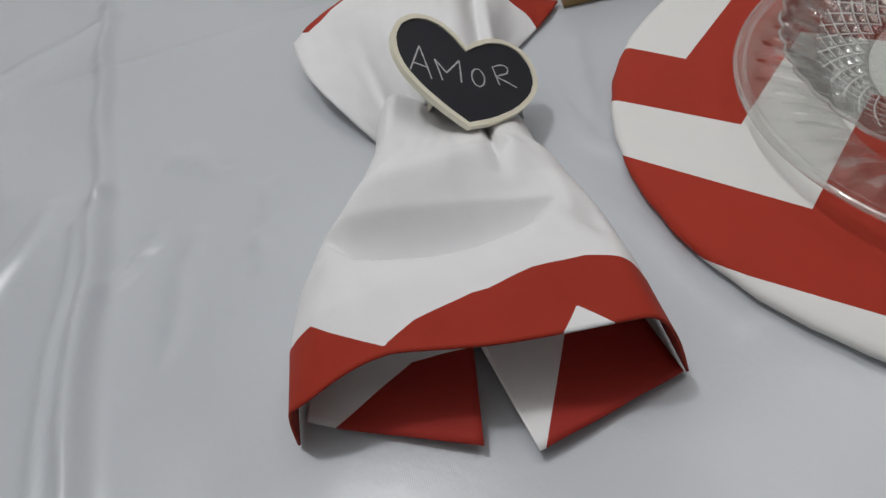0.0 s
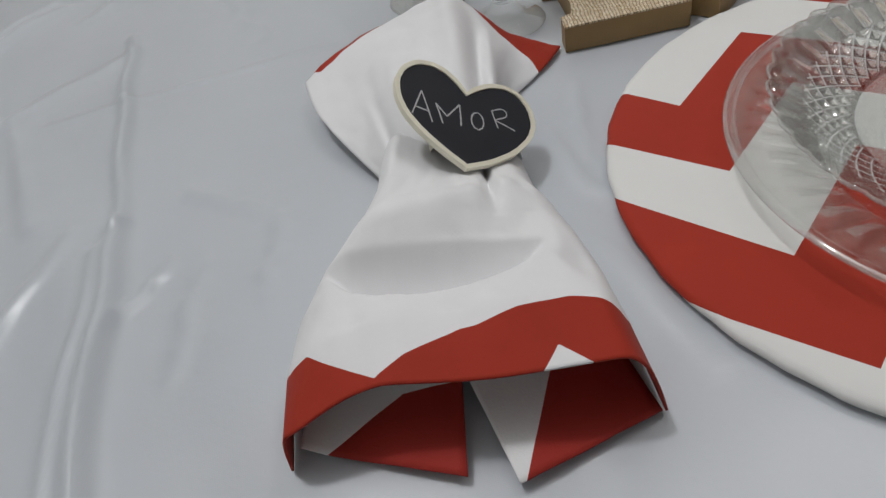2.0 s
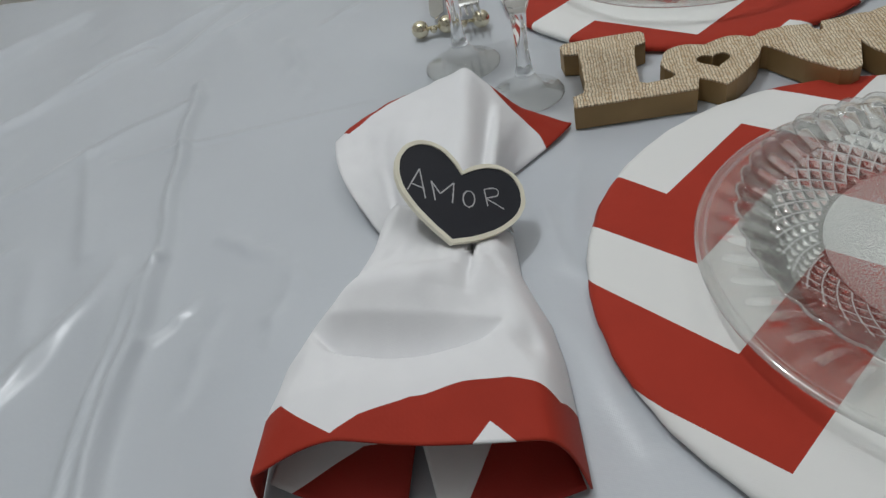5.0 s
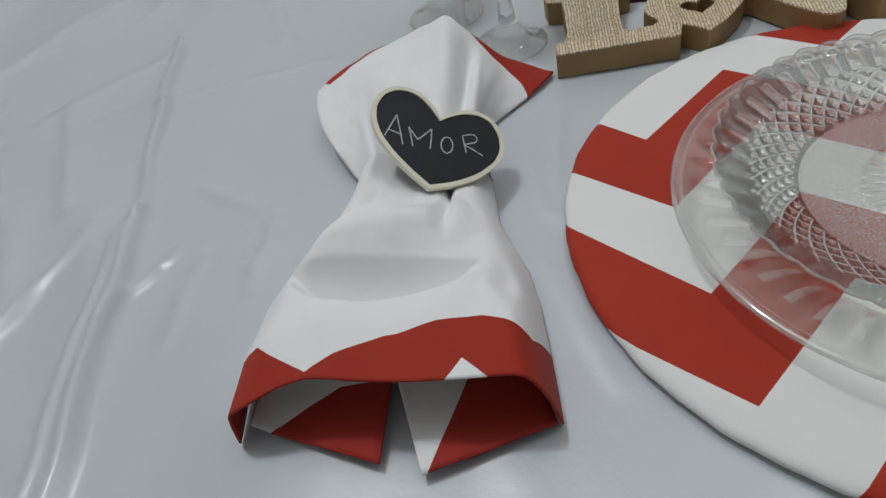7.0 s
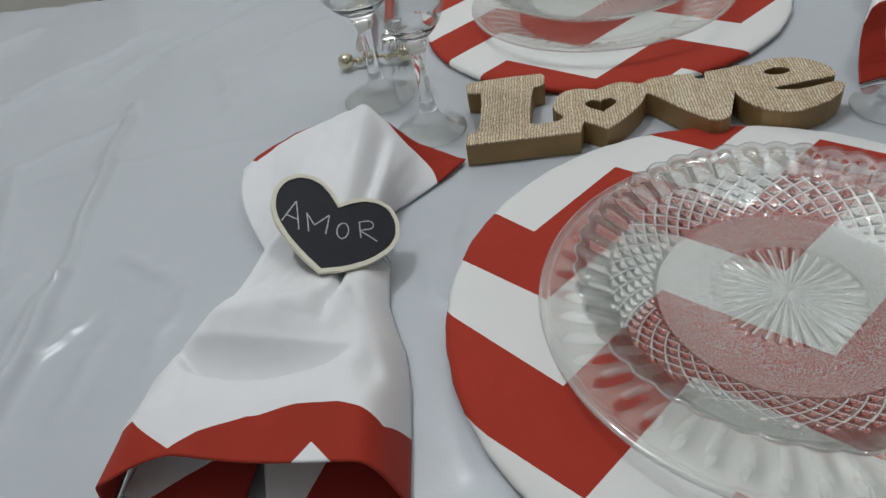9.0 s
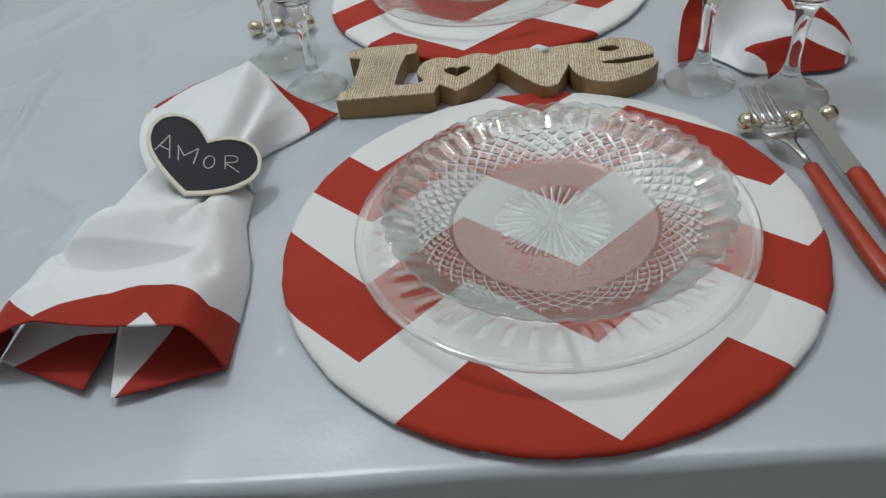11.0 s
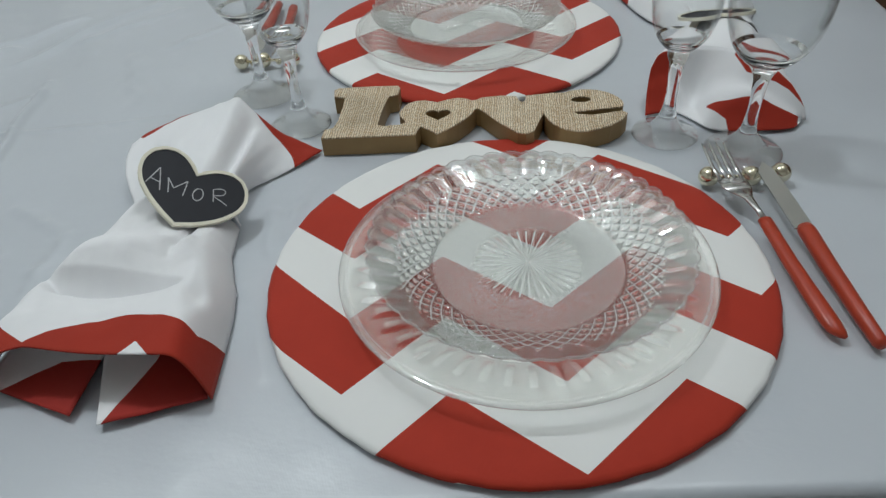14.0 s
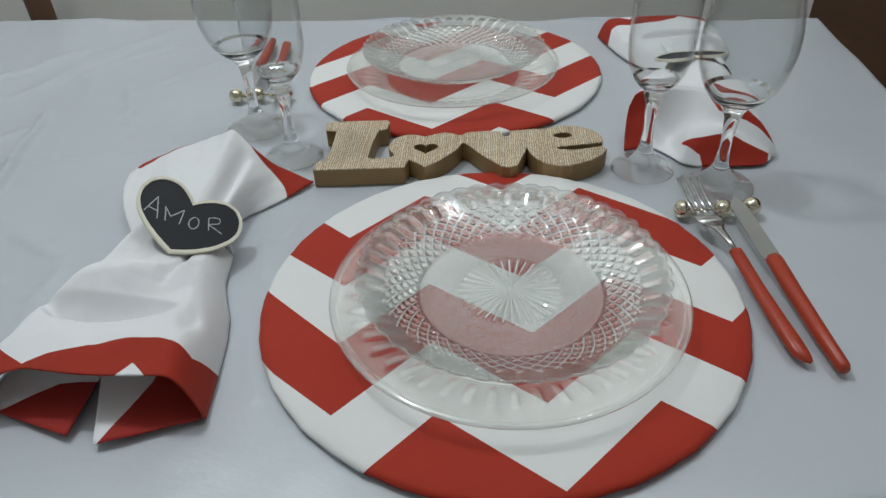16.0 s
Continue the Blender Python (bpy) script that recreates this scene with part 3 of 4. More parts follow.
goblet("champagne_flute", 0.151, 0.169, 0.0285, 0.077, (0.0270, 0.122), 0.188, 0.0268, "clear champagne flute with short stem beside the word")
goblet("wine_glass", 0.207, 0.134, 0.0315, 0.076, (0.0365, 0.130), 0.186, 0.0295, "clear round wine glass casting a soft shadow")
goblet("champagne_flute", -0.177, 0.226, 0.0285, 0.077, (0.0270, 0.122), 0.188, 0.0268, "clear champagne flute with short stem behind the napkin")
goblet("wine_glass", -0.223, 0.293, 0.0315, 0.076, (0.0365, 0.130), 0.186, 0.0295, "clear round wine glass beside the gold beads")

# ---- cutlery on its beaded rest ----
Z0 = TOP + 0.0012


def cutlery_rest():
    ob = thing("cutlery_rest", (0.191, 0.087, Z0), "gold beaded cutlery rest lying on the cloth", "cutlery rest", "cutlery rests")
    for bx, by in ((-0.029, 0.002), (0.003, -0.001), (0.027, 0.001)):
        bm = bmesh.new()
        bmesh.ops.create_uvsphere(bm, u_segments=24, v_segments=14, radius=0.0080, matrix=Matrix.Translation((bx, by, 0.0080)))
        part("bead", bm, GOLD, ob)
    part("bar", tube([(-0.029, 0.002, 0.0075), (0.003, -0.001, 0.0075), (0.027, 0.001, 0.0075)], [0.0016] * 3, 10), GOLD, ob)
    for kx in (-0.013, 0.015):
        bm = bmesh.new()
        bmesh.ops.create_uvsphere(bm, u_segments=16, v_segments=10, radius=0.0034, matrix=Matrix.Translation((kx, 0.0005, 0.0058)))
        part("spacer_bead", bm, GOLD, ob)
    return ob


def fork():
    ob = thing("fork", (0.1785, -0.083, Z0), "steel fork with orange-red plastic handle resting on the beads", "fork", "cutlery")
    part("handle", tube([(0.0085, -0.0005, 0.0052), (0.0072, 0.002, 0.0056), (0.0050, 0.007, 0.0060), (0.0040, 0.016, 0.0066), (0.0028, 0.035, 0.0078), (0.0012, 0.065, 0.0100), (0.0002, 0.095, 0.0128), (0.0, 0.106, 0.0136), (0.0, 0.1065, 0.0136)],
         [(0.0012, 0.0012), (0.0034, 0.0026), (0.0056, 0.0038), (0.0060, 0.0043), (0.0056, 0.0044), (0.0050, 0.0042), (0.0050, 0.0036), (0.0050, 0.0032), (0.0030, 0.0020)], 20), HANDLE, ob, "orange-red plastic handle")
    part("neck", tube([(-0.0004, 0.105, 0.0136), (-0.0022, 0.114, 0.0165), (-0.004, 0.128, 0.0175), (-0.0055, 0.140, 0.0165)], [(0.0024, 0.0018), (0.0022, 0.0016), (0.0034, 0.0014), (0.0095, 0.0010)], 14), STEEL, ob)
    part("fork_head", tube([(-0.0055, 0.139, 0.0166), (-0.006, 0.146, 0.0158), (-0.0066, 0.156, 0.0158)], [(0.0092, 0.0010), (0.0108, 0.0009), (0.0108, 0.0009)], 16), STEEL, ob)
    for k in range(4):
        tx = -0.0150 + 0.0056 * k
        part("tine", tube([(tx, 0.154, 0.0158), (tx - 0.0007, 0.170, 0.0175), (tx - 0.0015, 0.188, 0.0215), (tx - 0.002, 0.196, 0.0235)], [(0.0016, 0.0009), (0.0015, 0.0009), (0.0012, 0.0007), (0.0005, 0.0004)], 8), STEEL, ob)
    return ob


def knife():
    ob = thing("knife", (0.2015, -0.0925, Z0), "serrated steel knife with orange-red plastic handle resting on the beads", "knife", "cutlery")
    part("handle", tube([(0.002, 0.000, 0.006), (0.002, 0.003, 0.0062), (0.0015, 0.03, 0.0075), (0.001, 0.07, 0.0102), (0.001, 0.102, 0.0128), (0.001, 0.106, 0.0130)],
         [(0.003, 0.003), (0.0045, 0.0046), (0.0052, 0.0050), (0.0058, 0.0052), (0.0063, 0.0050), (0.0054, 0.0042)], 20), HANDLE, ob, "orange-red plastic handle")
    left = [(-0.0072 + (0.0006 if k % 2 else 0.0), 0.104 + 0.0022 * k) for k in range(31)]
    right = [(0.0010, 0.184), (0.0052, 0.174), (0.0066, 0.158), (0.0068, 0.104)]
    bm = slab([left + right], 0.0, 0.0011)
    for v in bm.verts:
        v.co.z += 0.0128 + (v.co.y - 0.104) * 0.045
    part("blade", bm, STEEL, ob, "serrated steel blade", smooth=False)
    return ob


MIRROR = Matrix.Translation((-0.040, 0.449, 0)) @ pose(0, 0, 0, 0, 0, 180)
for made in (cutlery_rest(), fork(), knife()):
    copy_thing(made, MIRROR @ made.matrix_world)

# ---- wooden word ----
def arc(cx, cy, rx, ry, a0, a1, n):
    return [(cx + rx * math.cos(radians(a0 + (a1 - a0) * k / (n - 1))), cy + ry * math.sin(radians(a0 + (a1 - a0) * k / (n - 1)))) for k in range(n)]


def heart_loop(cx, cy, w, h, n=40):
    out = []
    for k in range(n):
        a = 2 * math.pi * k / n
        out.append((cx + w * math.sin(a) ** 3, cy + h * (13 * math.cos(a) - 5 * math.cos(2 * a) - 2 * math.cos(3 * a) - math.cos(4 * a)) / 16))
    return out


def love_sign():
    ob = thing("love_sign", (-0.150, 0.168, Z0), "gold-edged wooden word LOVE with woven jute face, lying flat", "sign", turn=-2.2)
    outline = [(0.0, 0.0), (0.040, 0.0), (0.082, 0.0), (0.0835, 0.006), (0.086, 0.0135), (0.092, 0.009), (0.1005, 0.0)]
    outline += [(0.109, 0.006), (0.120, 0.017), (0.130, 0.030), (0.136, 0.0425)]
    outline += [(0.140, 0.040), (0.156, 0.014), (0.170, -0.004), (0.177, -0.006), (0.184, -0.002), (0.190, 0.014), (0.196, 0.030)]
    outline += arc(0.226, 0.030, 0.030, 0.036, 182, 290, 10)
    outline += [(0.250, 0.002), (0.262, 0.012), (0.2685, 0.022), (0.2645, 0.027), (0.252, 0.024), (0.238, 0.0215), (0.225, 0.024), (0.222, 0.028)]
    outline += [(0.2665, 0.0345)]
    outline += arc(0.236, 0.040, 0.0325, 0.0305, 0, 125, 12)
    outline += [(0.208, 0.066), (0.192, 0.064), (0.183, 0.063), (0.1815, 0.054), (0.1785, 0.051), (0.1755, 0.054), (0.174, 0.062), (0.160, 0.065), (0.142, 0.063), (0.136, 0.058)]
    outline += arc(0.119, 0.047, 0.017, 0.017, 40, 120, 6)
    outline += [(0.1005, 0.057)]
    outline += arc(0.086, 0.046, 0.017, 0.016, 60, 170, 7)
    outline += [(0.066, 0.040), (0.0675, 0.033), (0.071, 0.027), (0.0725, 0.022), (0.068, 0.018), (0.052, 0.017), (0.0475, 0.020)]
    outline += [(0.0495, 0.040), (0.0520, 0.062), (0.0545, 0.073), (0.0630, 0.076), (0.0645, 0.090), (0.062, 0.0945), (0.034, 0.0955), (0.004, 0.0945), (0.0005, 0.090), (0.002, 0.077), (0.0125, 0.074), (0.0125, 0.055), (0.0115, 0.030), (0.0085, 0.017), (0.001, 0.014)]
    holes = [heart_loop(0.1015, 0.034, 0.0115, 0.011), arc(0.232, 0.051, 0.0095, 0.0055, 0, 342, 20)]
    part("body", slab([outline] + holes, 0.0, 0.0165), GOLD_SIDE, ob, "gold-brown painted sides", smooth=False)
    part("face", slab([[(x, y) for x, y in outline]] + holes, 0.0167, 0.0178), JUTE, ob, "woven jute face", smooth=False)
    return ob


love_sign()

# ---- napkins ----
RING = Vector((-0.228, 0.060, TOP + 0.018))


def shell(name, rows, uvs, mats, parent, label=""):
    bm = bmesh.new()
    grid_faces(bm, rows, uvs=uvs)
    me = bpy.data.meshes.new(name)
    bm.to_mesh(me)
    bm.free()
    for m in (mats if isinstance(mats, (list, tuple)) else [mats]):
        me.materials.append(m)
    me.polygons.foreach_set("use_smooth", [True] * len(me.polygons))
    ob = new(name, me)
    ob.parent = parent
    thick = ob.modifiers.new("cloth", "SOLIDIFY")
    thick.thickness, thick.offset = 0.0010, 0.0
    return tagged(ob, label)


def lerp_keys(keys, v):
    ks = [k[0] for k in keys]
    return [float(np.interp(v, ks, [k[i] for k in keys])) for i in range(1, len(keys[0]))]


HEM_FRONT = hemmed("napkin_hem_front", [
    (1, [(0.0, 0.18), (0.08, 0.165), (0.165, 0.165), (0.35, 0.022), (0.41, 0.080), (0.52, 0.135), (0.55, 0.138), (0.64, 0.165), (0.76, 0.172), (0.84, 0.155), (0.92, 0.135), (1.0, 0.20)]),
    (-1, [(0.0, 0.0), (0.645, 0.0), (0.69, 0.055), (0.745, 0.0), (1.0, 0.0)])])
HEM_TAIL = hemmed("napkin_hem_tail", [
    (1, [(0.0, 0.0), (0.045, 0.0), (0.065, 0.060), (0.11, 0.065), (0.20, 0.035), (0.34, 0.0), (0.66, 0.0), (0.70, 0.03), (0.80, 0.10), (0.90, 0.18), (1.0, 0.26)])])
HEM_NEAR = hemmed("napkin_hem_near", [
    (1, [(0.0, 1.0), (0.14, 1.0), (0.145, 0.0), (0.47, 0.0), (0.475, 1.0), (0.93, 1.0), (0.94, 0.0), (1.0, 0.0)]),
    (-1, [(0.0, 0.0), (0.46, 0.0), (0.465, 0.97), (0.56, 0.80), (0.70, 0.82), (0.88, 0.90), (0.94, 1.0), (1.0, 1.0)]),
    (1, [(0.0, 0.0), (0.40, 0.0), (0.405, 0.28), (0.55, 0.34), (0.70, 0.42), (0.82, 0.40), (0.95, 0.42), (0.955, 0.0), (1.0, 0.0)]),
    (-1, [(0.0, 0.0), (0.38, 0.0), (0.385, 0.28), (0.44, 0.22), (0.52, 0.14), (0.545, 0.0), (0.55, 0.0), (1.0, 0.0)])])
HEM_WHITE = hemmed("napkin_white", [(1, [(0.0, 0.0), (1.0, 0.0)])])


def napkin(place, turn, label, tail, swing=0.0, puff=1.0):
    ob = thing("napkin", (0, 0, 0), label, "napkin", "napkins")
    ob.matrix_world = pose(*place, 0, 0, turn)
    swung = Matrix.Translation((RING.x, RING.y, 0)) @ pose(0, 0, 0, 0, 0, swing) @ Matrix.Translation((-RING.x, -RING.y, 0))
    # skirt: left x, right x, y left, y right, height
    keys = [(0.0, -0.335, -0.1895, -0.086, -0.098, 0.0380), (0.18, -0.335, -0.1895, -0.055, -0.066, 0.0390), (0.38, -0.333, -0.190, -0.028, -0.034, 0.0335),
            (0.58, -0.323, -0.193, -0.002, -0.008, 0.030), (0.70, -0.309, -0.198, 0.014, 0.008, 0.032), (0.86, -0.291, -0.204, 0.038, 0.030, 0.0285), (1.0, -0.284, -0.205, 0.074, 0.066, 0.019)]
    rows, uvs = [], []
    nu, nv = 100, 110
    for j in range(nv + 1):
        v = j / nv
        xl, xr, yl, yr, h = lerp_keys(keys, v)
        row, uvr = [], []
        for i in range(nu + 1):
            u = i / nu
            q = u + 0.07 * math.sin(2 * math.pi * u) * (1 - v) * -1
            x = xl + (xr - xl) * q
            y = yl + (yr - yl) * u + 0.007 * math.exp(-((u - 0.33) / 0.16) ** 2) * max(0.0, 1 - 3 * v)
            side = min(u / 0.26, (1 - u) / 0.19)
            arch = 1 - (1 - min(1.0, side)) ** 2.2
            if u < 0.5:
                lean = 0.55 * (1 - (1 - min(1.0, u / 0.06)) ** 2) + 0.45 * min(1.0, u / 0.36)
                arch += (lean - arch) * max(0.0, 1 - 2.5 * v)
            z = h * arch
            top = arch ** 1.5
            tip = 0.18 * (0.45 - u)
            low, brow = 0.345 + 1.35 * (u - 0.45) ** 2 + tip, 0.50 + tip
            if low < brow:
                fall = max(0.0, min((brow - v) / (brow - low), (v - low + 0.05) / 0.05))
                fall = fall * fall * (3 - 2 * fall) if v < low else fall
                z -= 0.019 * top * fall * max(0.0, 1 - (low - tip - 0.345) / 0.155)
            z += 0.014 * top * math.exp(-((u - 0.45) / 0.25) ** 4 - ((v - 0.62) / 0.12) ** 2)
            z += 0.045 * top * max(-0.1, 0.52 - u) * max(0.0, min(1.0, (v - 0.70) / 0.25))
            z -= 0.006 * math.exp(-((u - 0.86) / 0.05) ** 2 - ((v - 0.33) / 0.07) ** 2)
            z -= 0.006 * math.exp(-((u - 0.70 - 0.1 * (v - 0.8)) / 0.03) ** 2) * max(0, min(1, (v - 0.55) / 0.15))
            z += 0.003 * math.exp(-((u - 0.76) / 0.04) ** 2) * max(0, min(1, (v - 0.5) / 0.2, (0.85 - v) / 0.1))
            z += top * min(1, v * 5) * (0.0018 * noise.noise(Vector((u * 7, v * 5, 2))) + 0.0010 * noise.noise(Vector((u * 16, v * 12, 7))))
            row.append(swung @ Vector((x, y, TOP + 0.0022 + puff * max(0.0, z))))
            uvr.append((u, v))
        rows.append(row)
        uvs.append(uvr)
    shell("skirt", rows, uvs, HEM_FRONT, ob, "white cotton with red zigzag hem")

    # the lower layer, two flaps that part in the middle
    def flap(quads, label):
        """quads: whether red, and front left, front right, back right, back left, each (x, y, height)."""
        bm = bmesh.new()
        for red, corners in quads:
            a, b, c, d = [Vector(p) for p in corners]
            rows = []
            for j in range(13):
                t = j / 12
                row = []
                for i in range(13):
                    k = i / 12
                    p = a.lerp(b, k).lerp(d.lerp(c, k), t)
                    p.z += TOP + 0.0030 + 0.0008 * noise.noise(Vector((p.x * 60, p.y * 60, 4)))
                    row.append(swung @ p)
                rows.append(row)
            grid_faces(bm, rows, mat=lambda i, j: red)
        bmesh.ops.remove_doubles(bm, verts=bm.verts, dist=1e-5)
        thick = part("flap", bm, [NAPKIN_WHITE, NAPKIN_RED], ob, label).modifiers.new("cloth", "SOLIDIFY")
        thick.thickness, thick.offset = 0.0010, 0.0

    fl, fm, tl = (-0.3310, -0.0780, 0.001), (-0.3200, -0.0840, 0.001), (-0.2680, -0.1075, 0.0035)
    p2, p1, k1, k0 = (-0.2870, -0.0670, 0.005), (-0.2625, -0.0680, 0.006), (-0.2560, -0.0300, 0.010), (-0.3220, -0.0350, 0.006)
    flap([(0, (fl, fm, p2, k0)), (1, (fm, tl, p1, p2)), (0, (p2, p1, k1, k0))], "turned lower edge, white and red")
    tr, tm, rc = (-0.2500, -0.1145, 0.0030), (-0.2475, -0.1140, 0.0028), (-0.1915, -0.0985, 0.001)
    q1, q2, q3, k2, k3, k4 = (-0.2600, -0.0680, 0.0072), (-0.2270, -0.0720, 0.0060), (-0.1970, -0.0700, 0.003), (-0.1980, -0.0350, 0.006), (-0.2200, -0.0320, 0.009), (-0.2660, -0.0300, 0.0115)
    flap([(0, (tr, tm, q2, q1)), (1, (tm, rc, q3, q2)), (0, (q1, q2, k3, k4)), (1, (q2, q3, k2, k3))], "turned lower edge, white and red")

    tail(ob)
    return ob


START = [(-0.282, 0.078, 0.001), (-0.272, 0.072, 0.016), (-0.255, 0.066, 0.030), (-0.232, 0.064, 0.034), (-0.214, 0.064, 0.028), (-0.206, 0.066, 0.015), (-0.204, 0.068, 0.001)]


def fan_tail(ob):
    """Fans out behind the ring and ends in a thin red hem."""
    edge = [(-0.321, 0.186, 0.012), (-0.313, 0.190, 0.015), (-0.292, 0.203, 0.022), (-0.254, 0.202, 0.034), (-0.230, 0.196, 0.043), (-0.2175, 0.190, 0.046), (-0.2023, 0.180, 0.037), (-0.190, 0.180, 0.020), (-0.178, 0.183, 0.010), (-0.152, 0.174, 0.001)]
    edge = smooth_line(edge, 91, 2)
    start = [(-0.282, 0.078, 0.001), (-0.272, 0.072, 0.016), (-0.255, 0.066, 0.030), (-0.232, 0.064, 0.034), (-0.214, 0.064, 0.028), (-0.206, 0.066, 0.015), (-0.204, 0.068, 0.001)]
    start = smooth_line(start, 91, 2)
    rows, uvs = [], []
    for j in range(61):
        v = j / 60
        row, uvr = [], []
        for i in range(91):
            u = i / 90
            a, b = start[i], edge[i]
            k = v ** 0.9
            x, y = a[0] + (b[0] - a[0]) * k, a[1] + (b[1] - a[1]) * k
            bow = math.sin(math.pi * v)
            if u < 0.12:
                x -= 0.008 * bow * (1 - u / 0.12)
            x -= 0.024 * bow * 2 * (1 - v) * max(0.0, (u - 0.72) / 0.28) ** 1.3
            zz = a[2] + (b[2] - a[2]) * v + 0.006 * bow * math.exp(-((u - 0.3) / 0.18) ** 2)
            zz += 0.005 * bow * max(0.0, 1 - u / 0.15)
            zz -= 0.010 * math.exp(-((u - 0.66) / 0.035) ** 2) * bow
            zz += 0.004 * math.exp(-((u - 0.57) / 0.04) ** 2) * (0.4 + 0.6 * v)
            fade = max(0.0, 1 - v / 0.75)
            zz -= 0.005 * fade * math.exp(-((u - 0.20) / 0.035) ** 2) + 0.004 * fade * math.exp(-((u - 0.38) / 0.04) ** 2)
            zz += 0.0022 * noise.noise(Vector((u * 7, v * 4, 8))) + 0.0009 * noise.noise(Vector((u * 18, v * 9, 3)))
            row.append((x, y, TOP + 0.0022 + max(0.0, zz)))
            uvr.append((u, 1 - v))
        rows.append(row)
        uvs.append(uvr)
    shell("tail", rows, uvs, HEM_TAIL, ob, "white cotton fan with red hem")


def tent_tail(ob):
    """Rises to a ridge and falls steeply to a hem that lies on the cloth."""
    start = smooth_line(START[::-1], 61, 2)
    ridge = smooth_line([(-0.129, 0.190, 0.034), (-0.136, 0.184, 0.046), (-0.152, 0.184, 0.047), (-0.173, 0.182, 0.049), (-0.196, 0.190, 0.048), (-0.217, 0.2080, 0.045), (-0.240, 0.224, 0.033), (-0.254, 0.238, 0.014), (-0.256, 0.244, 0.001)], 61, 1)
    foot = smooth_line([(-0.121, 0.217, 0.0), (-0.136, 0.213, 0.0), (-0.150, 0.213, 0.0), (-0.160, 0.228, 0.0), (-0.170, 0.251, 0.0), (-0.203, 0.255, 0.0), (-0.239, 0.257, 0.0), (-0.251, 0.246, 0.0)], 61, 1)
    for rows_from, rows_to, m, nm in ((start, ridge, HEM_WHITE, "tail"), (foot, ridge, HEM_NEAR, "tail_end")):
        rows, uvs = [], []
        for j in range(31):
            v = j / 30
            row, uvr = [], []
            for i in range(61):
                u = i / 60
                p = rows_from[i] * (1 - v) + rows_to[i] * v
                bow = math.sin(math.pi * v)
                zz = p[2] + (0.004 if nm == "tail" else -0.003 * math.cos(3 * math.pi * v)) * bow * math.sin(math.pi * u) + 0.002 * bow * noise.noise(Vector((u * 6, v * 3, 6)))
                zz -= 0.021 * bow * math.exp(-((u - 0.31) / 0.10) ** 2) * (1 if nm == "tail_end" else 0.4)
                zz += 0.005 * bow * math.exp(-((u - 0.60) / 0.10) ** 2 - ((v - 0.45) / 0.2) ** 2)
                row.append((p[0], p[1] - 0.004 * bow * (1 if nm == "tail_end" else 0), TOP + 0.0022 + max(0.0, zz)))
                uvr.append((u, v))
            rows.append(row)
            uvs.append(uvr)
        shell(nm, rows, uvs, m, ob, "white cotton fold with red hem" if nm == "tail_end" else "")


napkin((0, 0, 0), 0, "white cotton napkin with red zigzag hem gathered in a heart ring", fan_tail)
napkin((0.022, 0.42, 0), 180, "white cotton napkin with red hem folded up behind the glasses", tent_tail, 9.0, 0.6)

# ---- heart napkin ring ----
HEART = Matrix(((0.84073, 0.20453, 0.50134, -0.2370), (-0.02622, 0.94020, -0.33961, 0.0353), (-0.54082, 0.27238, 0.79582, 0.7851), (0, 0, 0, 1)))


axis_z = Vector((-0.04, 0.27, 0.96)).normalized()
axis_x = Vector((-0.98, -0.16, 0.0)).normalized()
axis_x = (axis_x - axis_z * axis_x.dot(axis_z)).normalized()
axis_y = axis_z.cross(axis_x)
HEART_REAR = Matrix((axis_x, axis_y, axis_z)).transposed().to_4x4()
HEART_REAR.translation = Vector((0.242, 0.337, 0.7915)) - axis_y * 0.027


def heart_outline(grow):
    half_l = [(0.0, -0.0008), (-0.0111, 0.0053), (-0.0223, 0.0130), (-0.0310, 0.0216), (-0.0352, 0.0300), (-0.0362, 0.0394), (-0.0332, 0.0480), (-0.0268, 0.0536), (-0.0197, 0.0552), (-0.0128, 0.0538), (-0.0060, 0.0490), (0.0004, 0.0421)]
    half_r = [(0.0064, 0.0474), (0.0140, 0.0525), (0.0230, 0.0548), (0.0310, 0.0527), (0.0366, 0.0458), (0.0385, 0.0362), (0.0355, 0.0266), (0.0262, 0.0150), (0.0130, 0.0054)]
    pts = [Vector((x, y)) for x, y in half_l + half_r]
    out, n = [], len(pts)
    for k, p in enumerate(pts):
        d = (pts[(k + 1) % n] - pts[k - 1]).normalized()
        out.append(tuple(p + Vector((-d.y, d.x)) * grow))
    fine = []
    for k in range(n):   # one rounding pass that keeps tip and notch
        a, b = np.array(out[k]), np.array(out[(k + 1) % n])
        fine += [tuple(a * 0.8 + b * 0.2), tuple(a * 0.2 + b * 0.8)] if k not in (0, 11) else [tuple(a), tuple(a * 0.2 + b * 0.8)]
    return fine


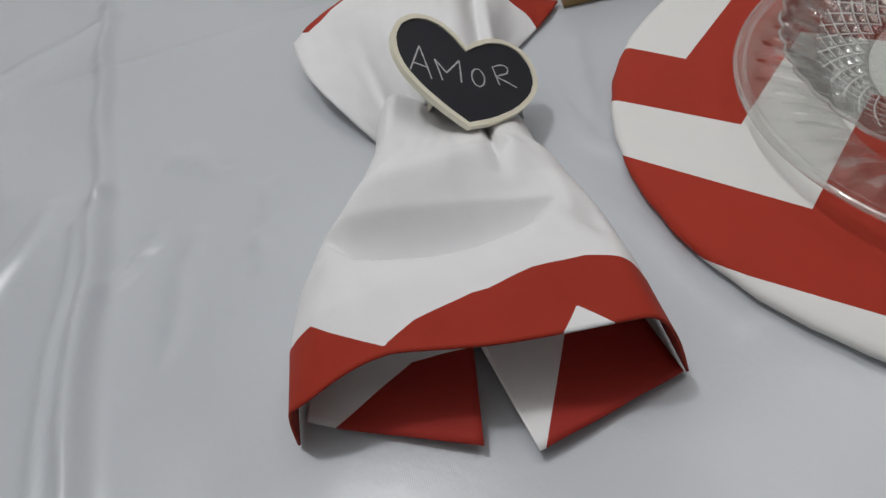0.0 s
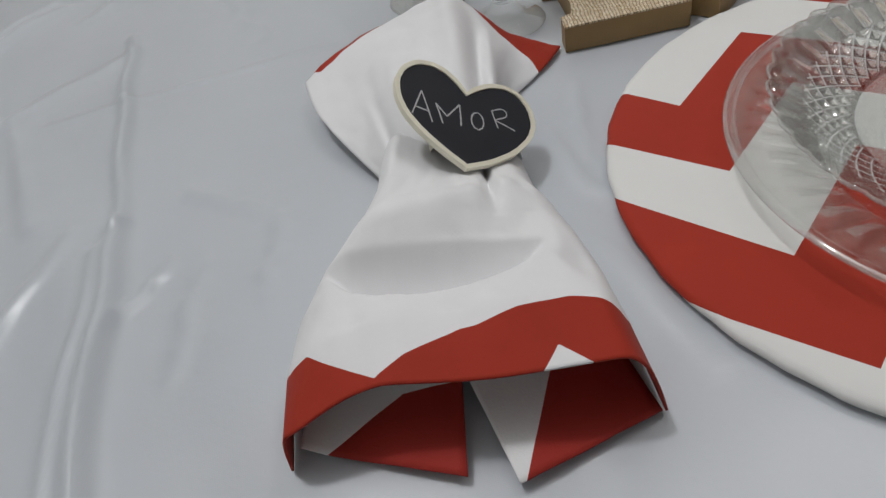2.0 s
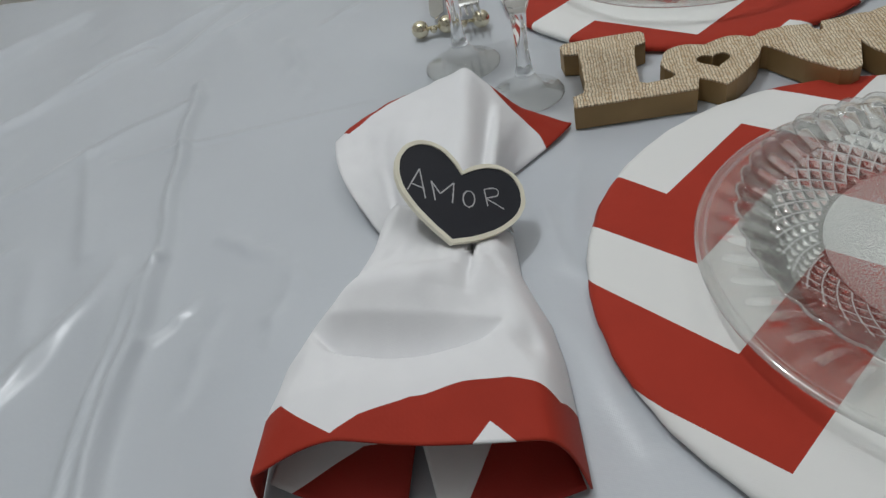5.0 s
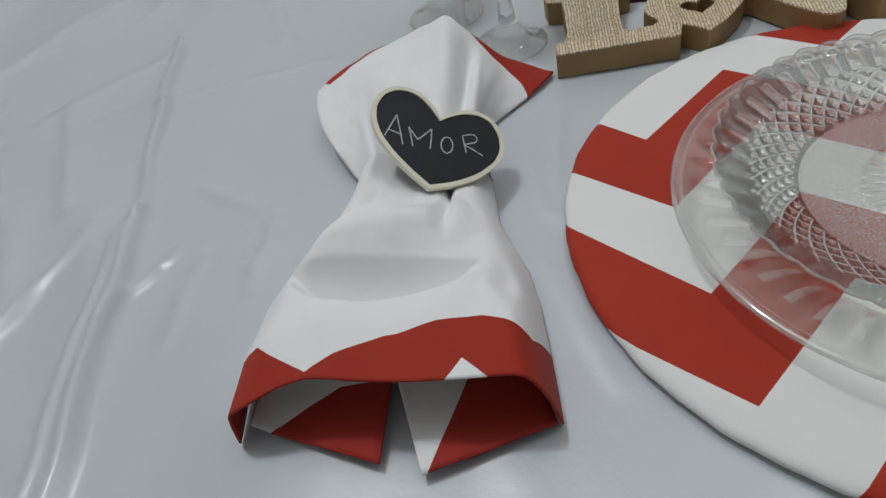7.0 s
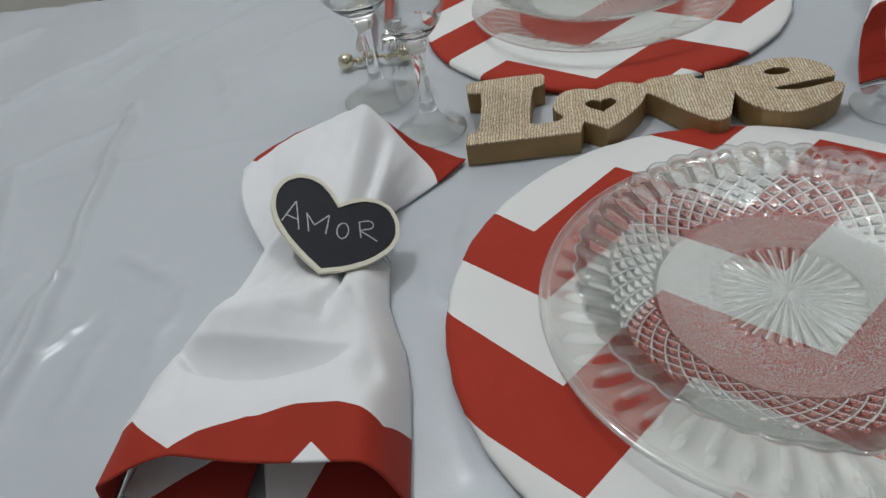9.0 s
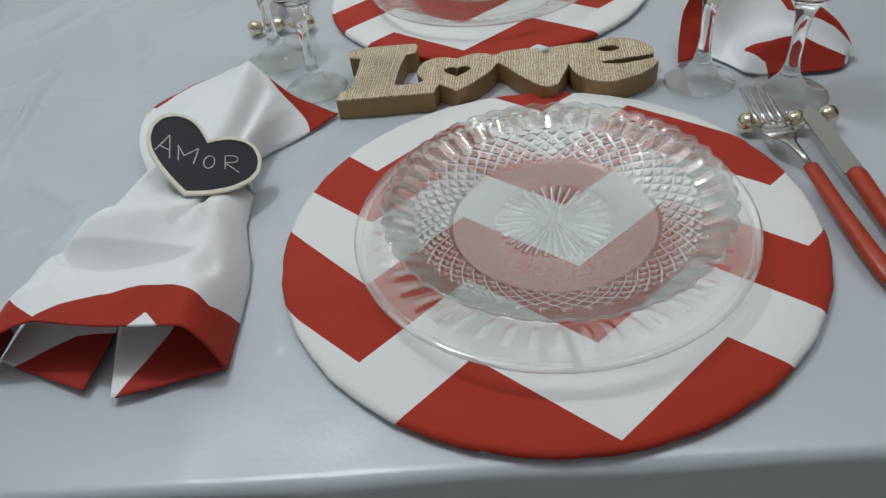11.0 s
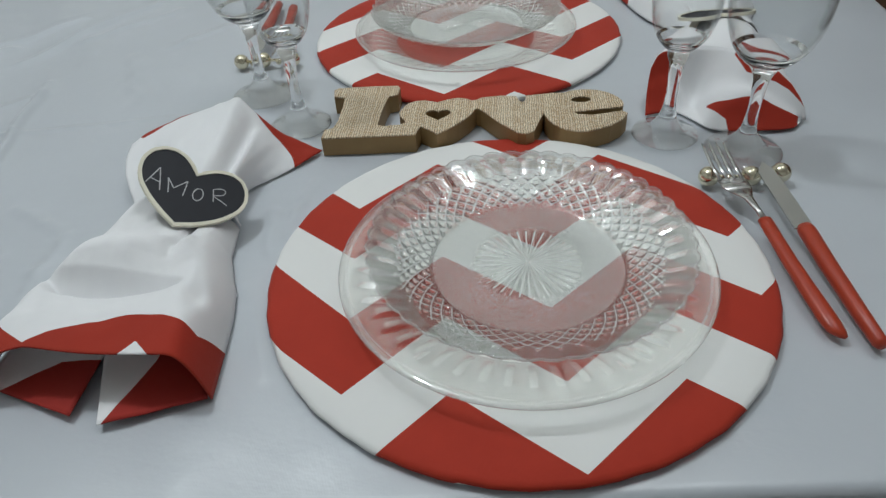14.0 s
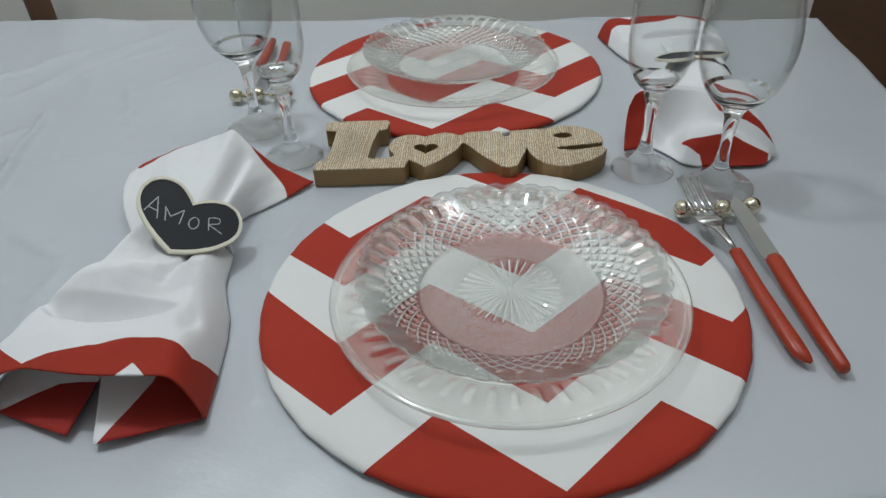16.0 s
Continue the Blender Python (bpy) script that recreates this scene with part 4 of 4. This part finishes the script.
def heart_ring(m, label, letters=True):
    ob = thing("napkin_ring", (0, 0, 0), label, "napkin ring", "napkin rings")
    ob.matrix_world = m
    frame_bm = slab([heart_outline(0.0026), heart_outline(0.0)], -0.0024, 0.0008)
    part("border", frame_bm, CREAM, ob, "cream painted wooden border", smooth=False)
    board = part("board", slab([heart_outline(0.0006)], -0.0023, 0.0), CHALKBOARD, ob, "black chalkboard heart", smooth=False)
    bm = bmesh.new()
    rows = []
    for k in range(41):
        a = 2 * math.pi * k / 40
        for_row = []
        for w in (-0.008, 0.008):
            for_row.append((0.006 + 0.0165 * math.cos(a), 0.026 + w, -0.0195 + 0.0165 * math.sin(a)))
        rows.append(for_row)
    grid_faces(bm, rows)
    part("ring_band", bm, CREAM, ob, "ring behind the heart")
    if letters:
        strokes = {"letter_a": [[(-0.0289, 0.0214), (-0.0262, 0.0306), (-0.0243, 0.0371)], [(-0.0243, 0.0371), (-0.0211, 0.028), (-0.0182, 0.0193)], [(-0.0274, 0.0261), (-0.0204, 0.0254)]],
                   "letter_m": [[(-0.0126, 0.0202), (-0.0145, 0.0262), (-0.0166, 0.0318)], [(-0.0166, 0.0318), (-0.0104, 0.0254)], [(-0.0104, 0.0254), (-0.0035, 0.0351)], [(-0.0035, 0.0351), (-0.0030, 0.029), (-0.0027, 0.022)]],
                   "letter_o": [arc(0.0065, 0.0279, 0.0036, 0.0056, 80, 440, 14)],
                   "letter_r": [[(0.0182, 0.0271), (0.0148, 0.0374)], [(0.0148, 0.0374), (0.0195, 0.0402), (0.0227, 0.0405), (0.0240, 0.0385), (0.0229, 0.0357), (0.0162, 0.0319)], [(0.0162, 0.0319), (0.022, 0.0305), (0.0282, 0.0286)]]}
        for nm, lines in strokes.items():
            bm = bmesh.new()
            for line in lines:
                pts = resample([(x, y) for x, y in line], 12)
                rows = []
                for k, (x, y) in enumerate(pts):
                    d = pts[min(k + 1, 11)] - pts[max(k - 1, 0)]
                    d = d / (np.linalg.norm(d) + 1e-9)
                    w = 0.00040 + 0.00022 * noise.noise(Vector((x * 900, y * 900, 0)))
                    rows.append([(x - d[1] * w, y + d[0] * w, 0.0002), (x + d[1] * w, y - d[0] * w, 0.0002)])
                grid_faces(bm, rows)
            part(nm, bm, CHALK, board)
    return ob


heart_ring(HEART, "black chalkboard heart napkin ring with chalk lettering and cream border")
heart_ring(HEART_REAR, "black chalkboard heart napkin ring turned away, cream border", False)
